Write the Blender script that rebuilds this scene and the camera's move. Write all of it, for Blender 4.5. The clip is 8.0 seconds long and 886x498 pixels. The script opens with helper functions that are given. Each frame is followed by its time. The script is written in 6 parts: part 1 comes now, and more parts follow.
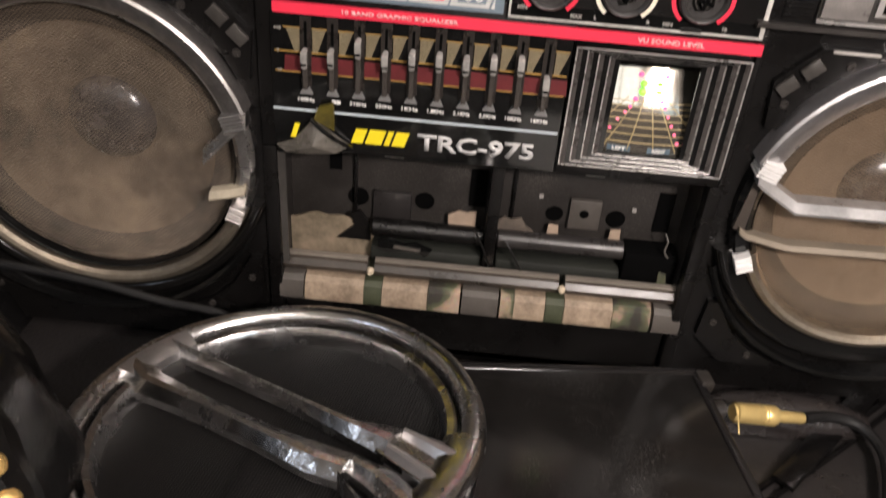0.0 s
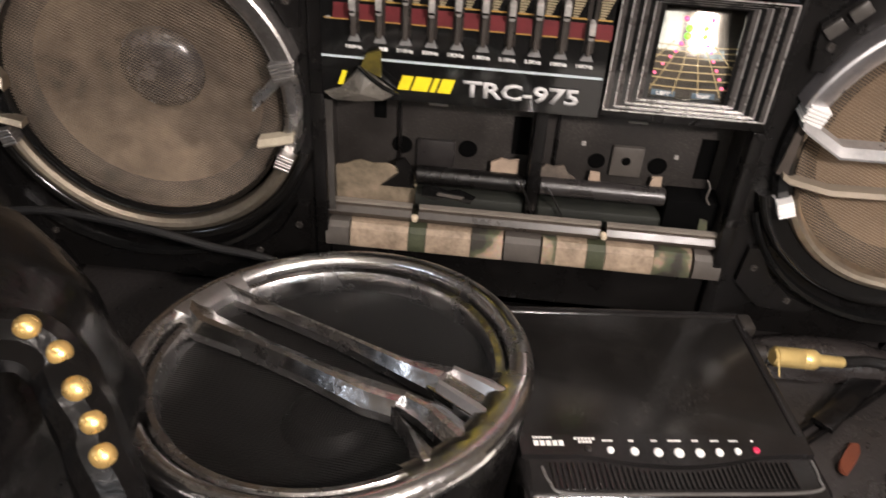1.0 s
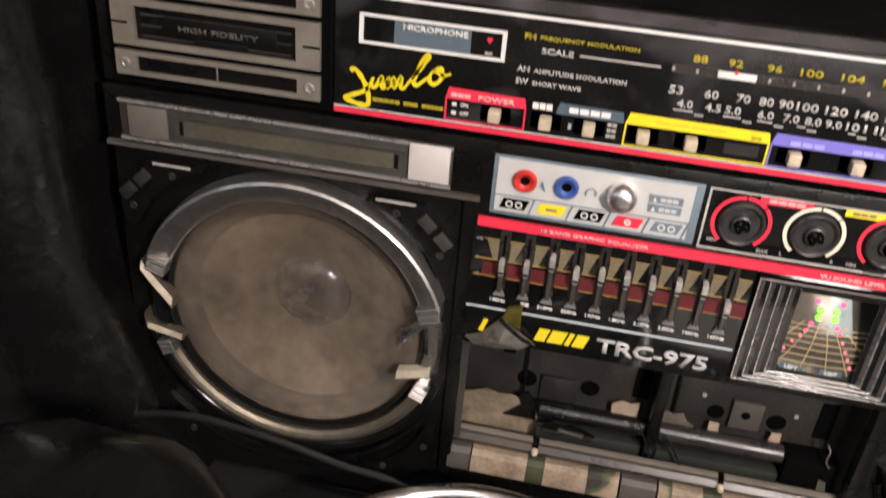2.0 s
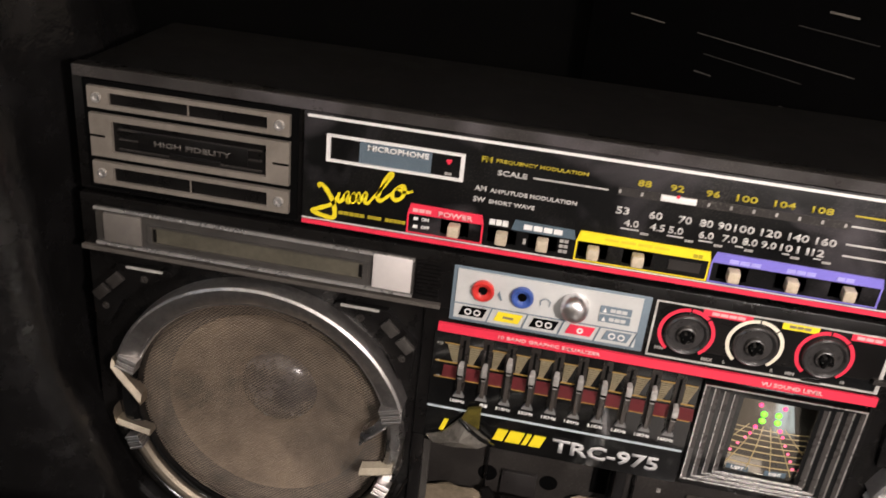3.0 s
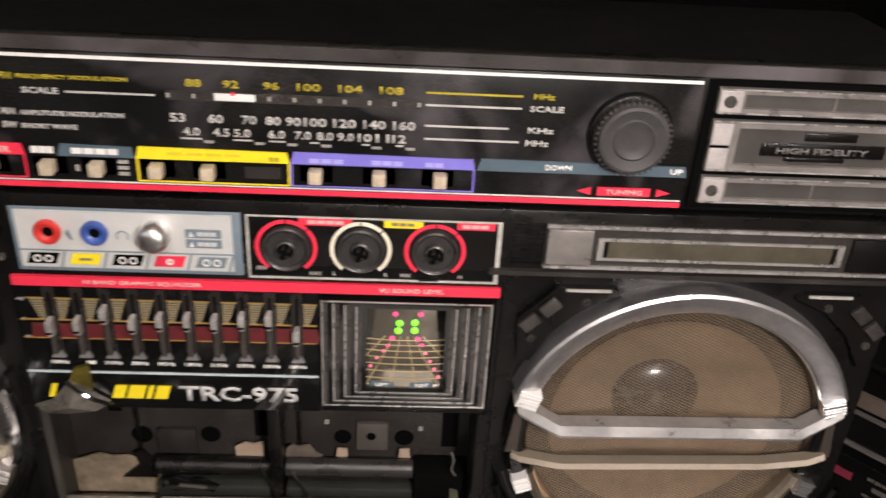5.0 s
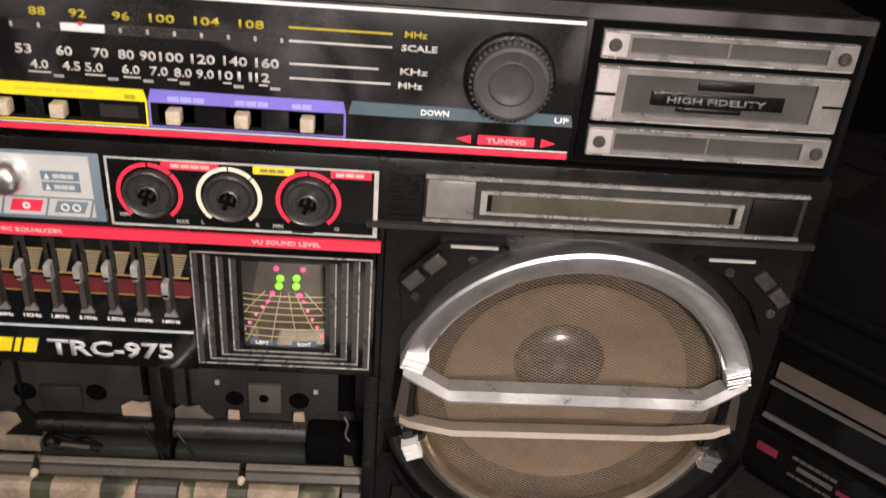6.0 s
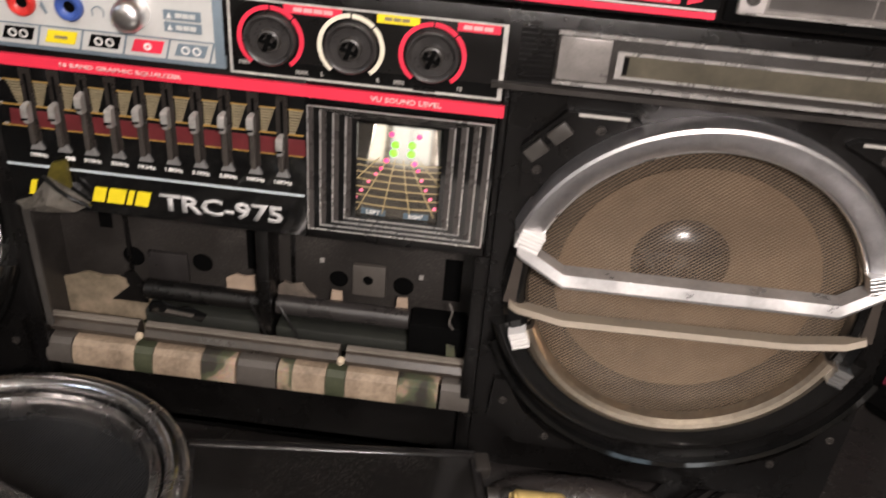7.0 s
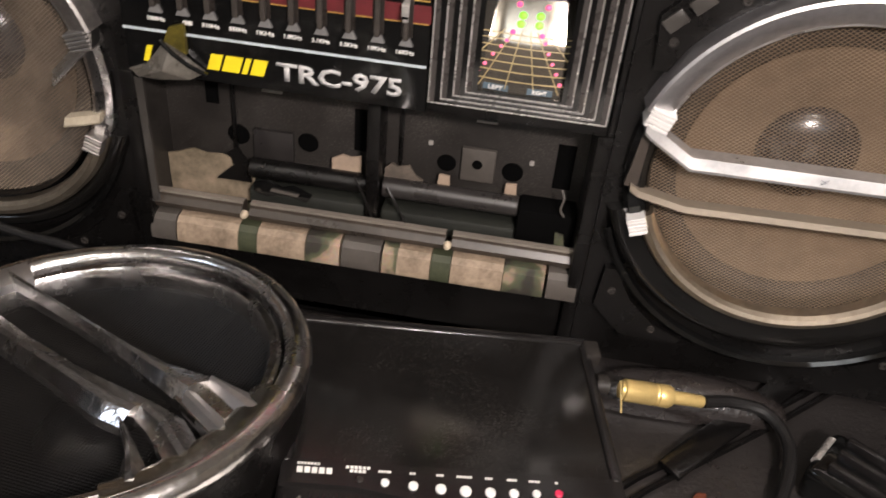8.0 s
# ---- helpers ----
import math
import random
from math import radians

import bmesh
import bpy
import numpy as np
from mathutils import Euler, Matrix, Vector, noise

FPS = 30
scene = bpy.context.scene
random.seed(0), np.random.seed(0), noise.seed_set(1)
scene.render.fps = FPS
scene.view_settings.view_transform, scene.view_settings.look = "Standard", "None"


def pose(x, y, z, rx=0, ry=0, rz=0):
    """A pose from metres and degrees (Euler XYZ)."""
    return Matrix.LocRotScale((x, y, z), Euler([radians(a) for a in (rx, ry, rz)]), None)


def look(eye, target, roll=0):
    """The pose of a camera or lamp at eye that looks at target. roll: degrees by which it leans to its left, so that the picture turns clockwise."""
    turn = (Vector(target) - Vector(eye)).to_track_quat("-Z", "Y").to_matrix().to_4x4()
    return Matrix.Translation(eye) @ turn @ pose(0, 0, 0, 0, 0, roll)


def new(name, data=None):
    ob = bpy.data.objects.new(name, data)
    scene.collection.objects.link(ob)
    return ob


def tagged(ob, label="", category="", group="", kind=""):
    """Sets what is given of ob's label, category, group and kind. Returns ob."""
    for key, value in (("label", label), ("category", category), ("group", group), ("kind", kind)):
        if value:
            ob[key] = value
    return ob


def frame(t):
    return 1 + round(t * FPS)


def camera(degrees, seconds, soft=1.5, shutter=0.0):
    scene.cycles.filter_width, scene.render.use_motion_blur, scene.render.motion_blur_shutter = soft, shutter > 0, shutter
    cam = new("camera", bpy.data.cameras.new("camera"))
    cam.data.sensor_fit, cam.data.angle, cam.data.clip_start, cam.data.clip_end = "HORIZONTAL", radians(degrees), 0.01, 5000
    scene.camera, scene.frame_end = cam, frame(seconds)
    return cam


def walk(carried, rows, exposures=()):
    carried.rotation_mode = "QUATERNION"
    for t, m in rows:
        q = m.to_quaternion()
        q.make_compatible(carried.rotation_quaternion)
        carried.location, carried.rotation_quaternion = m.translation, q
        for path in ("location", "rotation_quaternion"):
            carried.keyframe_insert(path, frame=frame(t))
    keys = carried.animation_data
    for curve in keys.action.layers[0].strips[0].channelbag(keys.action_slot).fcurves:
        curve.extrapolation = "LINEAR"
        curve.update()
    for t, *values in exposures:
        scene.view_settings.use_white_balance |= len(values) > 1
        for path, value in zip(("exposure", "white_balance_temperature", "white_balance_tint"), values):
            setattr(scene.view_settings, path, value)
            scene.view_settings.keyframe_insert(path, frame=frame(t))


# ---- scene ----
cam = camera(54.2, 8.0, shutter=0.4)
PATH = [
    (0, (-0.0154, -0.4156, 0.3848), (-0.0456, 1.2190, -0.7681), 4.92),
    (0.5, (-0.0152, -0.4219, 0.3736), (-0.0406, 1.1528, -0.8585), 4.36),
    (1, (-0.0258, -0.4290, 0.3818), (-0.1038, 1.1487, -0.8442), 3.77),
    (1.5, (-0.0499, -0.4224, 0.4064), (-0.2471, 1.2135, -0.7262), 4.29),
    (2, (-0.0708, -0.4203, 0.4528), (-0.3368, 1.2910, -0.5476), 5.04),
    (2.2, (-0.0715, -0.4244, 0.4594), (-0.3421, 1.3063, -0.5068), 5.44),
    (3.3, (-0.0566, -0.4259, 0.4935), (-0.2602, 1.3650, -0.3745), 5.76),
    (3.5, (-0.0478, -0.4243, 0.4891), (-0.2276, 1.3697, -0.3758), 5.22),
    (4, (-0.0156, -0.4168, 0.4767), (-0.0865, 1.3758, -0.4076), 4.10),
    (4.5, (0.0219, -0.4023, 0.4715), (0.0430, 1.3730, -0.4497), 4.01),
    (5, (0.0712, -0.3769, 0.4587), (0.1809, 1.3771, -0.4959), 3.46),
    (5.2, (0.0872, -0.3669, 0.4594), (0.2220, 1.3742, -0.5162), 3.70),
    (6.3, (0.1383, -0.3626, 0.4229), (0.2072, 1.3649, -0.5827), 5.87),
    (6.5, (0.1381, -0.3596, 0.4115), (0.1531, 1.3373, -0.6468), 6.03),
    (7, (0.1226, -0.3707, 0.3855), (0.0322, 1.3195, -0.6796), 4.99),
    (7.5, (0.1083, -0.3830, 0.3631), (-0.0334, 1.2588, -0.7702), 4.53),
    (8, (0.0842, -0.3829, 0.3530), (-0.0645, 1.2159, -0.8393), 5.55),
]
walk(cam, [(t, look(eye, target, roll)) for t, eye, target, roll in PATH],
     exposures=[(0, 0.15), (0.5, 0.27), (1, 0.36), (1.5, 0.18), (2.2, 0.13), (3.3, 0.03), (4.5, 0.07), (5.2, -0.03), (6.3, 0.1), (7, 0.06), (7.5, 0.2), (8, 0.22)])

# ---------------------------------------------------------------- light
world = bpy.data.worlds.new("world")
scene.world = world
world.use_nodes = True
world.node_tree.nodes["Background"].inputs[0].default_value = (1.0, 0.86, 0.72, 1)
world.node_tree.nodes["Background"].inputs[1].default_value = 0.03


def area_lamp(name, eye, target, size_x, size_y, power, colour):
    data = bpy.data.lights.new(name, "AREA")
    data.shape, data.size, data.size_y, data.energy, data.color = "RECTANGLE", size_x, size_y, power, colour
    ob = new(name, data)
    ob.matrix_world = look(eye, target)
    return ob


# unseen key light near the camera, inferred from the dust cap highlights
area_lamp("unseen_key_light", (0.27, -0.60, 0.54), (0.05, 0.0, 0.14), 0.08, 0.05, 6.2, (1.0, 0.885, 0.84))
# extra unseen lamp below the tube fitting, adds light downwards
area_lamp("ceiling_fill_light", (0.2, -0.9, 1.66), (0.1, 0.0, 0.1), 1.2, 0.06, 3.0, (1.0, 0.885, 0.83))
# unseen cool lamp added at the left for the leather's blue sheen
area_lamp("side_fill_light", (-1.55, -0.9, 1.2), (-0.2, 0.0, 0.1), 0.5, 0.3, 2.5, (0.74, 0.84, 1.0))


# ---------------------------------------------------------------- materials
def mat(name, colour, rough=0.5, metal=0.0, grain=0.0, scale=60.0, bump=0.0, bump_scale=300.0, coat=0.0,
        spec=0.5, second=None, emit=0.0, rough_var=0.0, dust=0.0, haze=0.0):
    """A surface: base colour mottled at two scales, roughness that varies, fine relief."""
    m = bpy.data.materials.new(name)
    m.use_nodes = True
    nt = m.node_tree
    b = nt.nodes["Principled BSDF"]
    b.inputs["Base Color"].default_value = (*colour, 1)
    b.inputs["Roughness"].default_value = rough
    b.inputs["Metallic"].default_value = metal
    b.inputs["Coat Weight"].default_value = coat
    b.inputs["Coat Roughness"].default_value = 0.08
    b.inputs["Specular IOR Level"].default_value = spec
    if emit:
        b.inputs["Emission Color"].default_value = (*colour, 1)
        b.inputs["Emission Strength"].default_value = emit
    tc = nt.nodes.new("ShaderNodeTexCoord")
    if grain or rough_var:
        n1 = nt.nodes.new("ShaderNodeTexNoise")
        n1.inputs["Scale"].default_value, n1.inputs["Detail"].default_value = scale, 6
        n1.inputs["Roughness"].default_value = 0.65
        nt.links.new(tc.outputs["Object"], n1.inputs["Vector"])
        if grain:
            n2 = nt.nodes.new("ShaderNodeTexNoise")
            n2.inputs["Scale"].default_value, n2.inputs["Detail"].default_value = scale * 7, 3
            nt.links.new(tc.outputs["Object"], n2.inputs["Vector"])
            add = nt.nodes.new("ShaderNodeMath")
            add.operation = "MULTIPLY_ADD"
            add.inputs[1].default_value, add.inputs[2].default_value = 0.35, 0.0
            nt.links.new(n2.outputs["Fac"], add.inputs[0])
            nt.links.new(n1.outputs["Fac"], add.inputs[2])
            ramp = nt.nodes.new("ShaderNodeValToRGB")
            ramp.color_ramp.elements[0].position, ramp.color_ramp.elements[1].position = 0.45, 0.95
            dark = second or tuple(c * (1 - grain) for c in colour)
            ramp.color_ramp.elements[0].color = (*dark, 1)
            ramp.color_ramp.elements[1].color = (*colour, 1)
            nt.links.new(add.outputs[0], ramp.inputs["Fac"])
            nt.links.new(ramp.outputs["Color"], b.inputs["Base Color"])
        if rough_var:
            mr = nt.nodes.new("ShaderNodeMapRange")
            mr.inputs["From Min"].default_value, mr.inputs["From Max"].default_value = 0.3, 0.7
            mr.inputs["To Min"].default_value = max(0.02, rough - rough_var)
            mr.inputs["To Max"].default_value = min(1.0, rough + rough_var)
            nt.links.new(n1.outputs["Fac"], mr.inputs["Value"])
            nt.links.new(mr.outputs[0], b.inputs["Roughness"])
    if dust:
        # fine specks gathered in faint clouds
        speck = nt.nodes.new("ShaderNodeTexNoise")
        speck.inputs["Scale"].default_value, speck.inputs["Detail"].default_value = 1300, 2
        cloud = nt.nodes.new("ShaderNodeTexNoise")
        cloud.inputs["Scale"].default_value, cloud.inputs["Detail"].default_value = 26, 5
        nt.links.new(tc.outputs["Object"], speck.inputs["Vector"])
        nt.links.new(tc.outputs["Object"], cloud.inputs["Vector"])
        both = nt.nodes.new("ShaderNodeMath")
        both.operation = "MULTIPLY_ADD"
        both.inputs[1].default_value = 0.55
        nt.links.new(cloud.outputs["Fac"], both.inputs[0])
        nt.links.new(speck.outputs["Fac"], both.inputs[2])
        fac = nt.nodes.new("ShaderNodeMapRange")
        fac.inputs["From Min"].default_value, fac.inputs["From Max"].default_value = 0.84, 1.08
        fac.inputs["To Min"].default_value, fac.inputs["To Max"].default_value = 0.0, dust
        nt.links.new(both.outputs[0], fac.inputs["Value"])
        mixed = nt.nodes.new("ShaderNodeMix")
        mixed.data_type = "RGBA"
        mixed.inputs[7].default_value = (0.30, 0.27, 0.24, 1)
        mixed.inputs[6].default_value = (*colour, 1)
        if b.inputs["Base Color"].links:
            nt.links.new(b.inputs["Base Color"].links[0].from_socket, mixed.inputs[6])
        nt.links.new(fac.outputs[0], mixed.inputs["Factor"])
        nt.links.new(mixed.outputs[2], b.inputs["Base Color"])
    if haze:
        # soft pale haze mixed into the colour
        haze_noise = nt.nodes.new("ShaderNodeTexNoise")
        haze_noise.inputs["Scale"].default_value, haze_noise.inputs["Detail"].default_value = 17, 4
        haze_noise.inputs["Distortion"].default_value = 0.8
        nt.links.new(tc.outputs["Object"], haze_noise.inputs["Vector"])
        amount = nt.nodes.new("ShaderNodeMapRange")
        amount.inputs["From Min"].default_value, amount.inputs["From Max"].default_value = 0.5, 0.78
        amount.inputs["To Min"].default_value, amount.inputs["To Max"].default_value = 0.0, haze
        nt.links.new(haze_noise.outputs["Fac"], amount.inputs["Value"])
        veil = nt.nodes.new("ShaderNodeMix")
        veil.data_type = "RGBA"
        veil.inputs[7].default_value = (0.15, 0.135, 0.145, 1)
        nt.links.new(b.inputs["Base Color"].links[0].from_socket, veil.inputs[6])
        nt.links.new(amount.outputs[0], veil.inputs["Factor"])
        nt.links.new(veil.outputs[2], b.inputs["Base Color"])
    if bump:
        n3 = nt.nodes.new("ShaderNodeTexNoise")
        n3.inputs["Scale"].default_value, n3.inputs["Detail"].default_value = bump_scale, 4
        nt.links.new(tc.outputs["Object"], n3.inputs["Vector"])
        bp = nt.nodes.new("ShaderNodeBump")
        bp.inputs["Strength"].default_value, bp.inputs["Distance"].default_value = bump, 0.001
        nt.links.new(n3.outputs["Fac"], bp.inputs["Height"])
        nt.links.new(bp.outputs[0], b.inputs["Normal"])
    return m


def camo_material(name):
    """Worn printed cloth: tan ground with green and dark patches."""
    m = bpy.data.materials.new(name)
    m.use_nodes = True
    nt = m.node_tree
    b = nt.nodes["Principled BSDF"]
    b.inputs["Roughness"].default_value = 0.75
    tc = nt.nodes.new("ShaderNodeTexCoord")
    info = nt.nodes.new("ShaderNodeObjectInfo")
    mp = nt.nodes.new("ShaderNodeMapping")
    mp.inputs["Scale"].default_value = (1, 1, 0.6)
    nt.links.new(tc.outputs["Object"], mp.inputs["Vector"])
    n = nt.nodes.new("ShaderNodeTexNoise")
    n.noise_dimensions = "4D"
    n.inputs["Scale"].default_value, n.inputs["Detail"].default_value = 42, 2.5
    nt.links.new(mp.outputs[0], n.inputs["Vector"])
    nt.links.new(info.outputs["Random"], n.inputs["W"])
    r = nt.nodes.new("ShaderNodeValToRGB")
    r.color_ramp.interpolation = "EASE"
    e = r.color_ramp.elements
    e[0].position, e[0].color = 0.38, (0.035, 0.03, 0.022, 1)
    e[1].position, e[1].color = 0.43, (0.075, 0.08, 0.045, 1)
    for p, c in ((0.46, (0.10, 0.10, 0.055, 1)), (0.50, (0.30, 0.225, 0.155, 1)), (0.6, (0.42, 0.315, 0.225, 1)), (0.75, (0.46, 0.35, 0.255, 1))):
        s = e.new(p)
        s.color = c
    nt.links.new(n.outputs["Fac"], r.inputs["Fac"])
    n2 = nt.nodes.new("ShaderNodeTexNoise")
    n2.inputs["Scale"].default_value, n2.inputs["Detail"].default_value = 420, 3
    nt.links.new(tc.outputs["Object"], n2.inputs["Vector"])
    mx = nt.nodes.new("ShaderNodeMix")
    mx.data_type, mx.blend_type = "RGBA", "MULTIPLY"
    mx.inputs["Factor"].default_value = 0.45
    nt.links.new(r.outputs["Color"], mx.inputs[6])
    nt.links.new(n2.outputs["Color"], mx.inputs[7])
    nt.links.new(mx.outputs[2], b.inputs["Base Color"])
    bp = nt.nodes.new("ShaderNodeBump")
    bp.inputs["Strength"].default_value, bp.inputs["Distance"].default_value = 0.3, 0.0006
    nt.links.new(n2.outputs["Fac"], bp.inputs["Height"])
    nt.links.new(bp.outputs[0], b.inputs["Normal"])
    return m


def chrome_material(name, colour, rough, dirt, wave=0.2, ripple=110):
    """Chromed plastic with dull, stained patches and fine scratches."""
    m = bpy.data.materials.new(name)
    m.use_nodes = True
    nt = m.node_tree
    b = nt.nodes["Principled BSDF"]
    b.inputs["Metallic"].default_value = 1.0
    tc = nt.nodes.new("ShaderNodeTexCoord")
    n = nt.nodes.new("ShaderNodeTexNoise")
    n.inputs["Scale"].default_value, n.inputs["Detail"].default_value = 35, 7
    n.inputs["Roughness"].default_value = 0.7
    nt.links.new(tc.outputs["Object"], n.inputs["Vector"])
    r = nt.nodes.new("ShaderNodeValToRGB")
    r.color_ramp.elements[0].position, r.color_ramp.elements[1].position = 0.38, 0.62
    r.color_ramp.elements[0].color = (*[c * (1 - dirt) for c in colour], 1)
    r.color_ramp.elements[1].color = (*colour, 1)
    nt.links.new(n.outputs["Fac"], r.inputs["Fac"])
    nt.links.new(r.outputs["Color"], b.inputs["Base Color"])
    mr = nt.nodes.new("ShaderNodeMapRange")
    mr.inputs["From Min"].default_value, mr.inputs["From Max"].default_value = 0.35, 0.65
    mr.inputs["To Min"].default_value, mr.inputs["To Max"].default_value = rough + 0.18, rough
    nt.links.new(n.outputs["Fac"], mr.inputs["Value"])
    nt.links.new(mr.outputs[0], b.inputs["Roughness"])
    n2 = nt.nodes.new("ShaderNodeTexNoise")
    n2.inputs["Scale"].default_value, n2.inputs["Detail"].default_value = ripple, 4
    nt.links.new(tc.outputs["Object"], n2.inputs["Vector"])
    bp = nt.nodes.new("ShaderNodeBump")
    bp.inputs["Strength"].default_value, bp.inputs["Distance"].default_value = wave, 0.0010
    nt.links.new(n2.outputs["Fac"], bp.inputs["Height"])
    nt.links.new(bp.outputs[0], b.inputs["Normal"])
    return m


black_plastic = mat("black_plastic", (0.0052, 0.0047, 0.0045), 0.30, spec=0.32, dust=0.018, grain=0.35, scale=25, bump=0.25, bump_scale=1500, rough_var=0.12)
black_rough = mat("black_rough_plastic", (0.004, 0.0037, 0.0036), 0.65, spec=0.06, dust=0.012, grain=0.4, scale=18, bump=0.4, bump_scale=1800, rough_var=0.12)
black_gloss = mat("black_gloss_panel", (0.005, 0.005, 0.005), 0.08, dust=0.04, grain=0.3, scale=30, rough_var=0.03, bump=0.03, bump_scale=90)
dial_black = mat("dial_panel", (0.006, 0.006, 0.006), 0.36, spec=0.18, dust=0.12, haze=0.55, grain=0.4, scale=30, rough_var=0.1, bump=0.04, bump_scale=90)
deck_grey = mat("deck_grey_plastic", (0.029, 0.0255, 0.023), 0.42, spec=0.4, dust=0.22, grain=0.45, scale=35, bump=0.06, bump_scale=1400, rough_var=0.12)
trim_grey = mat("hazy_trim", (0.040, 0.036, 0.034), 0.36, spec=0.45, dust=0.25, haze=0.7, grain=0.4, scale=35, rough_var=0.12)
deck_light = mat("deck_light_plastic", (0.088, 0.077, 0.067), 0.5, grain=0.3, scale=60, rough_var=0.1)
rod_grey = mat("rod_grey", (0.028, 0.025, 0.024), 0.3, grain=0.4, scale=40, rough_var=0.12)
worn_silver = mat("worn_silver", (0.27, 0.25, 0.235), 0.38, metal=0.3, grain=0.4, scale=120, rough_var=0.15, bump=0.1, bump_scale=700)
vent_brown = mat("brown_vent_plastic", (0.105, 0.094, 0.084), 0.42, grain=0.35, scale=45, rough_var=0.12)
vent_dark = mat("dark_vent_plastic", (0.055, 0.050, 0.045), 0.4, grain=0.4, scale=30, rough_var=0.12)
taupe_metal = mat("taupe_metal", (0.33, 0.29, 0.245), 0.4, metal=0.4, grain=0.3, scale=40, rough_var=0.12, bump=0.1, bump_scale=700)
silver = mat("silver_trim", (0.72, 0.69, 0.66), 0.3, metal=0.7, grain=0.4, scale=70, rough_var=0.12)
white_tile = mat("pale_silver_tile", (0.74, 0.69, 0.66), 0.45, metal=0.25, grain=0.12, scale=50, rough_var=0.12)
end_tile = mat("pale_worn_block", (0.54, 0.50, 0.485), 0.42, metal=0.25, grain=0.35, scale=110, rough_var=0.12)
grille_grey = mat("dark_grey_grille", (0.066, 0.060, 0.056), 0.4, grain=0.35, scale=60, rough_var=0.12)
grey_line = mat("grey_line", (0.42, 0.40, 0.37), 0.5, grain=0.3, scale=90)
white_ink = mat("white_ink", (0.80, 0.78, 0.75), 0.5, grain=0.15, scale=200)
outline_grey = mat("rubbed_white_outline", (0.58, 0.56, 0.52), 0.5, grain=0.45, scale=140)
dial_white = mat("faded_white_ink", (0.60, 0.58, 0.55), 0.5, grain=0.4, scale=220)
yellow_ink = mat("yellow_ink", (0.85, 0.68, 0.02), 0.45, grain=0.12, scale=150)
dull_yellow = mat("dull_yellow_ink", (0.46, 0.37, 0.02), 0.5, grain=0.25, scale=200)
red_ink = mat("red_ink", (0.80, 0.035, 0.075), 0.4, grain=0.15, scale=80)
pink_ink = mat("pink_ink", (0.85, 0.45, 0.45), 0.5, grain=0.2, scale=150)
dark_red = mat("dark_red_ink", (0.12, 0.014, 0.017), 0.5, grain=0.35, scale=120)
tan_ink = mat("tan_ink", (0.26, 0.213, 0.13), 0.5, grain=0.25, scale=200)
gold_ink = mat("gold_ink", (0.38, 0.22, 0.05), 0.5, grain=0.2, scale=200)
purple_ink = mat("purple_ink", (0.20, 0.17, 0.60), 0.45, grain=0.12, scale=120)
pale_violet = mat("pale_violet_ink", (0.40, 0.38, 0.75), 0.5, grain=0.2, scale=200)
slate_ink = mat("slate_ink", (0.085, 0.125, 0.155), 0.45, grain=0.25, scale=120)
cream = mat("cream_plastic", (0.62, 0.52, 0.38), 0.4, grain=0.4, scale=160, rough_var=0.1)
jack_plate = mat("jack_plate", (0.60, 0.60, 0.58), 0.4, metal=0.15, grain=0.12, scale=60, rough_var=0.1)
jack_frame = mat("jack_frame", (0.17, 0.22, 0.26), 0.4, grain=0.2, scale=60)
jack_red = mat("jack_red", (0.58, 0.035, 0.03), 0.3, grain=0.15, scale=120)
jack_blue = mat("jack_blue", (0.045, 0.09, 0.32), 0.3, grain=0.15, scale=120)
hole_black = mat("hole_black", (0.002, 0.002, 0.002), 0.9, spec=0.05, grain=0.3, scale=60)
chrome = chrome_material("chrome", (0.88, 0.86, 0.86), 0.27, 0.25)
ring_chrome = chrome_material("satin_chrome", (0.88, 0.86, 0.87), 0.30, 0.3, wave=0.25)
bar_chrome = mat("dull_chrome_bar", (0.57, 0.555, 0.545), 0.36, metal=0.7, grain=0.35, scale=60, rough_var=0.12, bump=0.1, bump_scale=500)
bright_chrome = chrome_material("bright_chrome", (0.95, 0.94, 0.94), 0.24, 0.12)
old_chrome = chrome_material("old_chrome", (0.80, 0.78, 0.77), 0.15, 0.5, wave=0.9, ripple=70)
ring_dull = chrome_material("dull_stained_chrome", (0.62, 0.585, 0.56), 0.36, 0.5, wave=0.3)
cone_edge_dusty = mat("dusty_cone_edge", (0.062, 0.049, 0.040), 0.75, grain=0.5, scale=22, bump=0.2, bump_scale=300)
clip_lit = mat("lit_silver_clip", (0.90, 0.88, 0.86), 0.35, metal=0.35, grain=0.12, scale=90, rough_var=0.1)
stub_cream = mat("dirty_cream_stub", (0.46, 0.40, 0.30), 0.5, grain=0.35, scale=120)
cream_chrome = chrome_material("yellowed_chrome", (0.50, 0.43, 0.34), 0.40, 0.35)
cream_bar = mat("cream_bar", (0.24, 0.20, 0.152), 0.5, metal=0.25, grain=0.3, scale=60, rough_var=0.1)
dark_chrome = mat("dark_gloss_moulding", (0.007, 0.0065, 0.006), 0.14, metal=0.0, grain=0.3, scale=30, rough_var=0.08)
cone_paper = mat("cone_paper", (0.30, 0.212, 0.142), 0.9, grain=0.45, scale=14, bump=0.3, bump_scale=400)
cone_paper_dusty = mat("dusty_cone_paper", (0.28, 0.202, 0.135), 0.9, grain=0.92, scale=12, bump=0.3, bump_scale=400)
cone_edge = mat("cone_edge", (0.082, 0.062, 0.048), 0.7, grain=0.4, scale=30, bump=0.2, bump_scale=300)
cap_grey = mat("dust_cap", (0.048, 0.043, 0.047), 0.26, spec=1.0, grain=0.35, scale=50, rough_var=0.08)
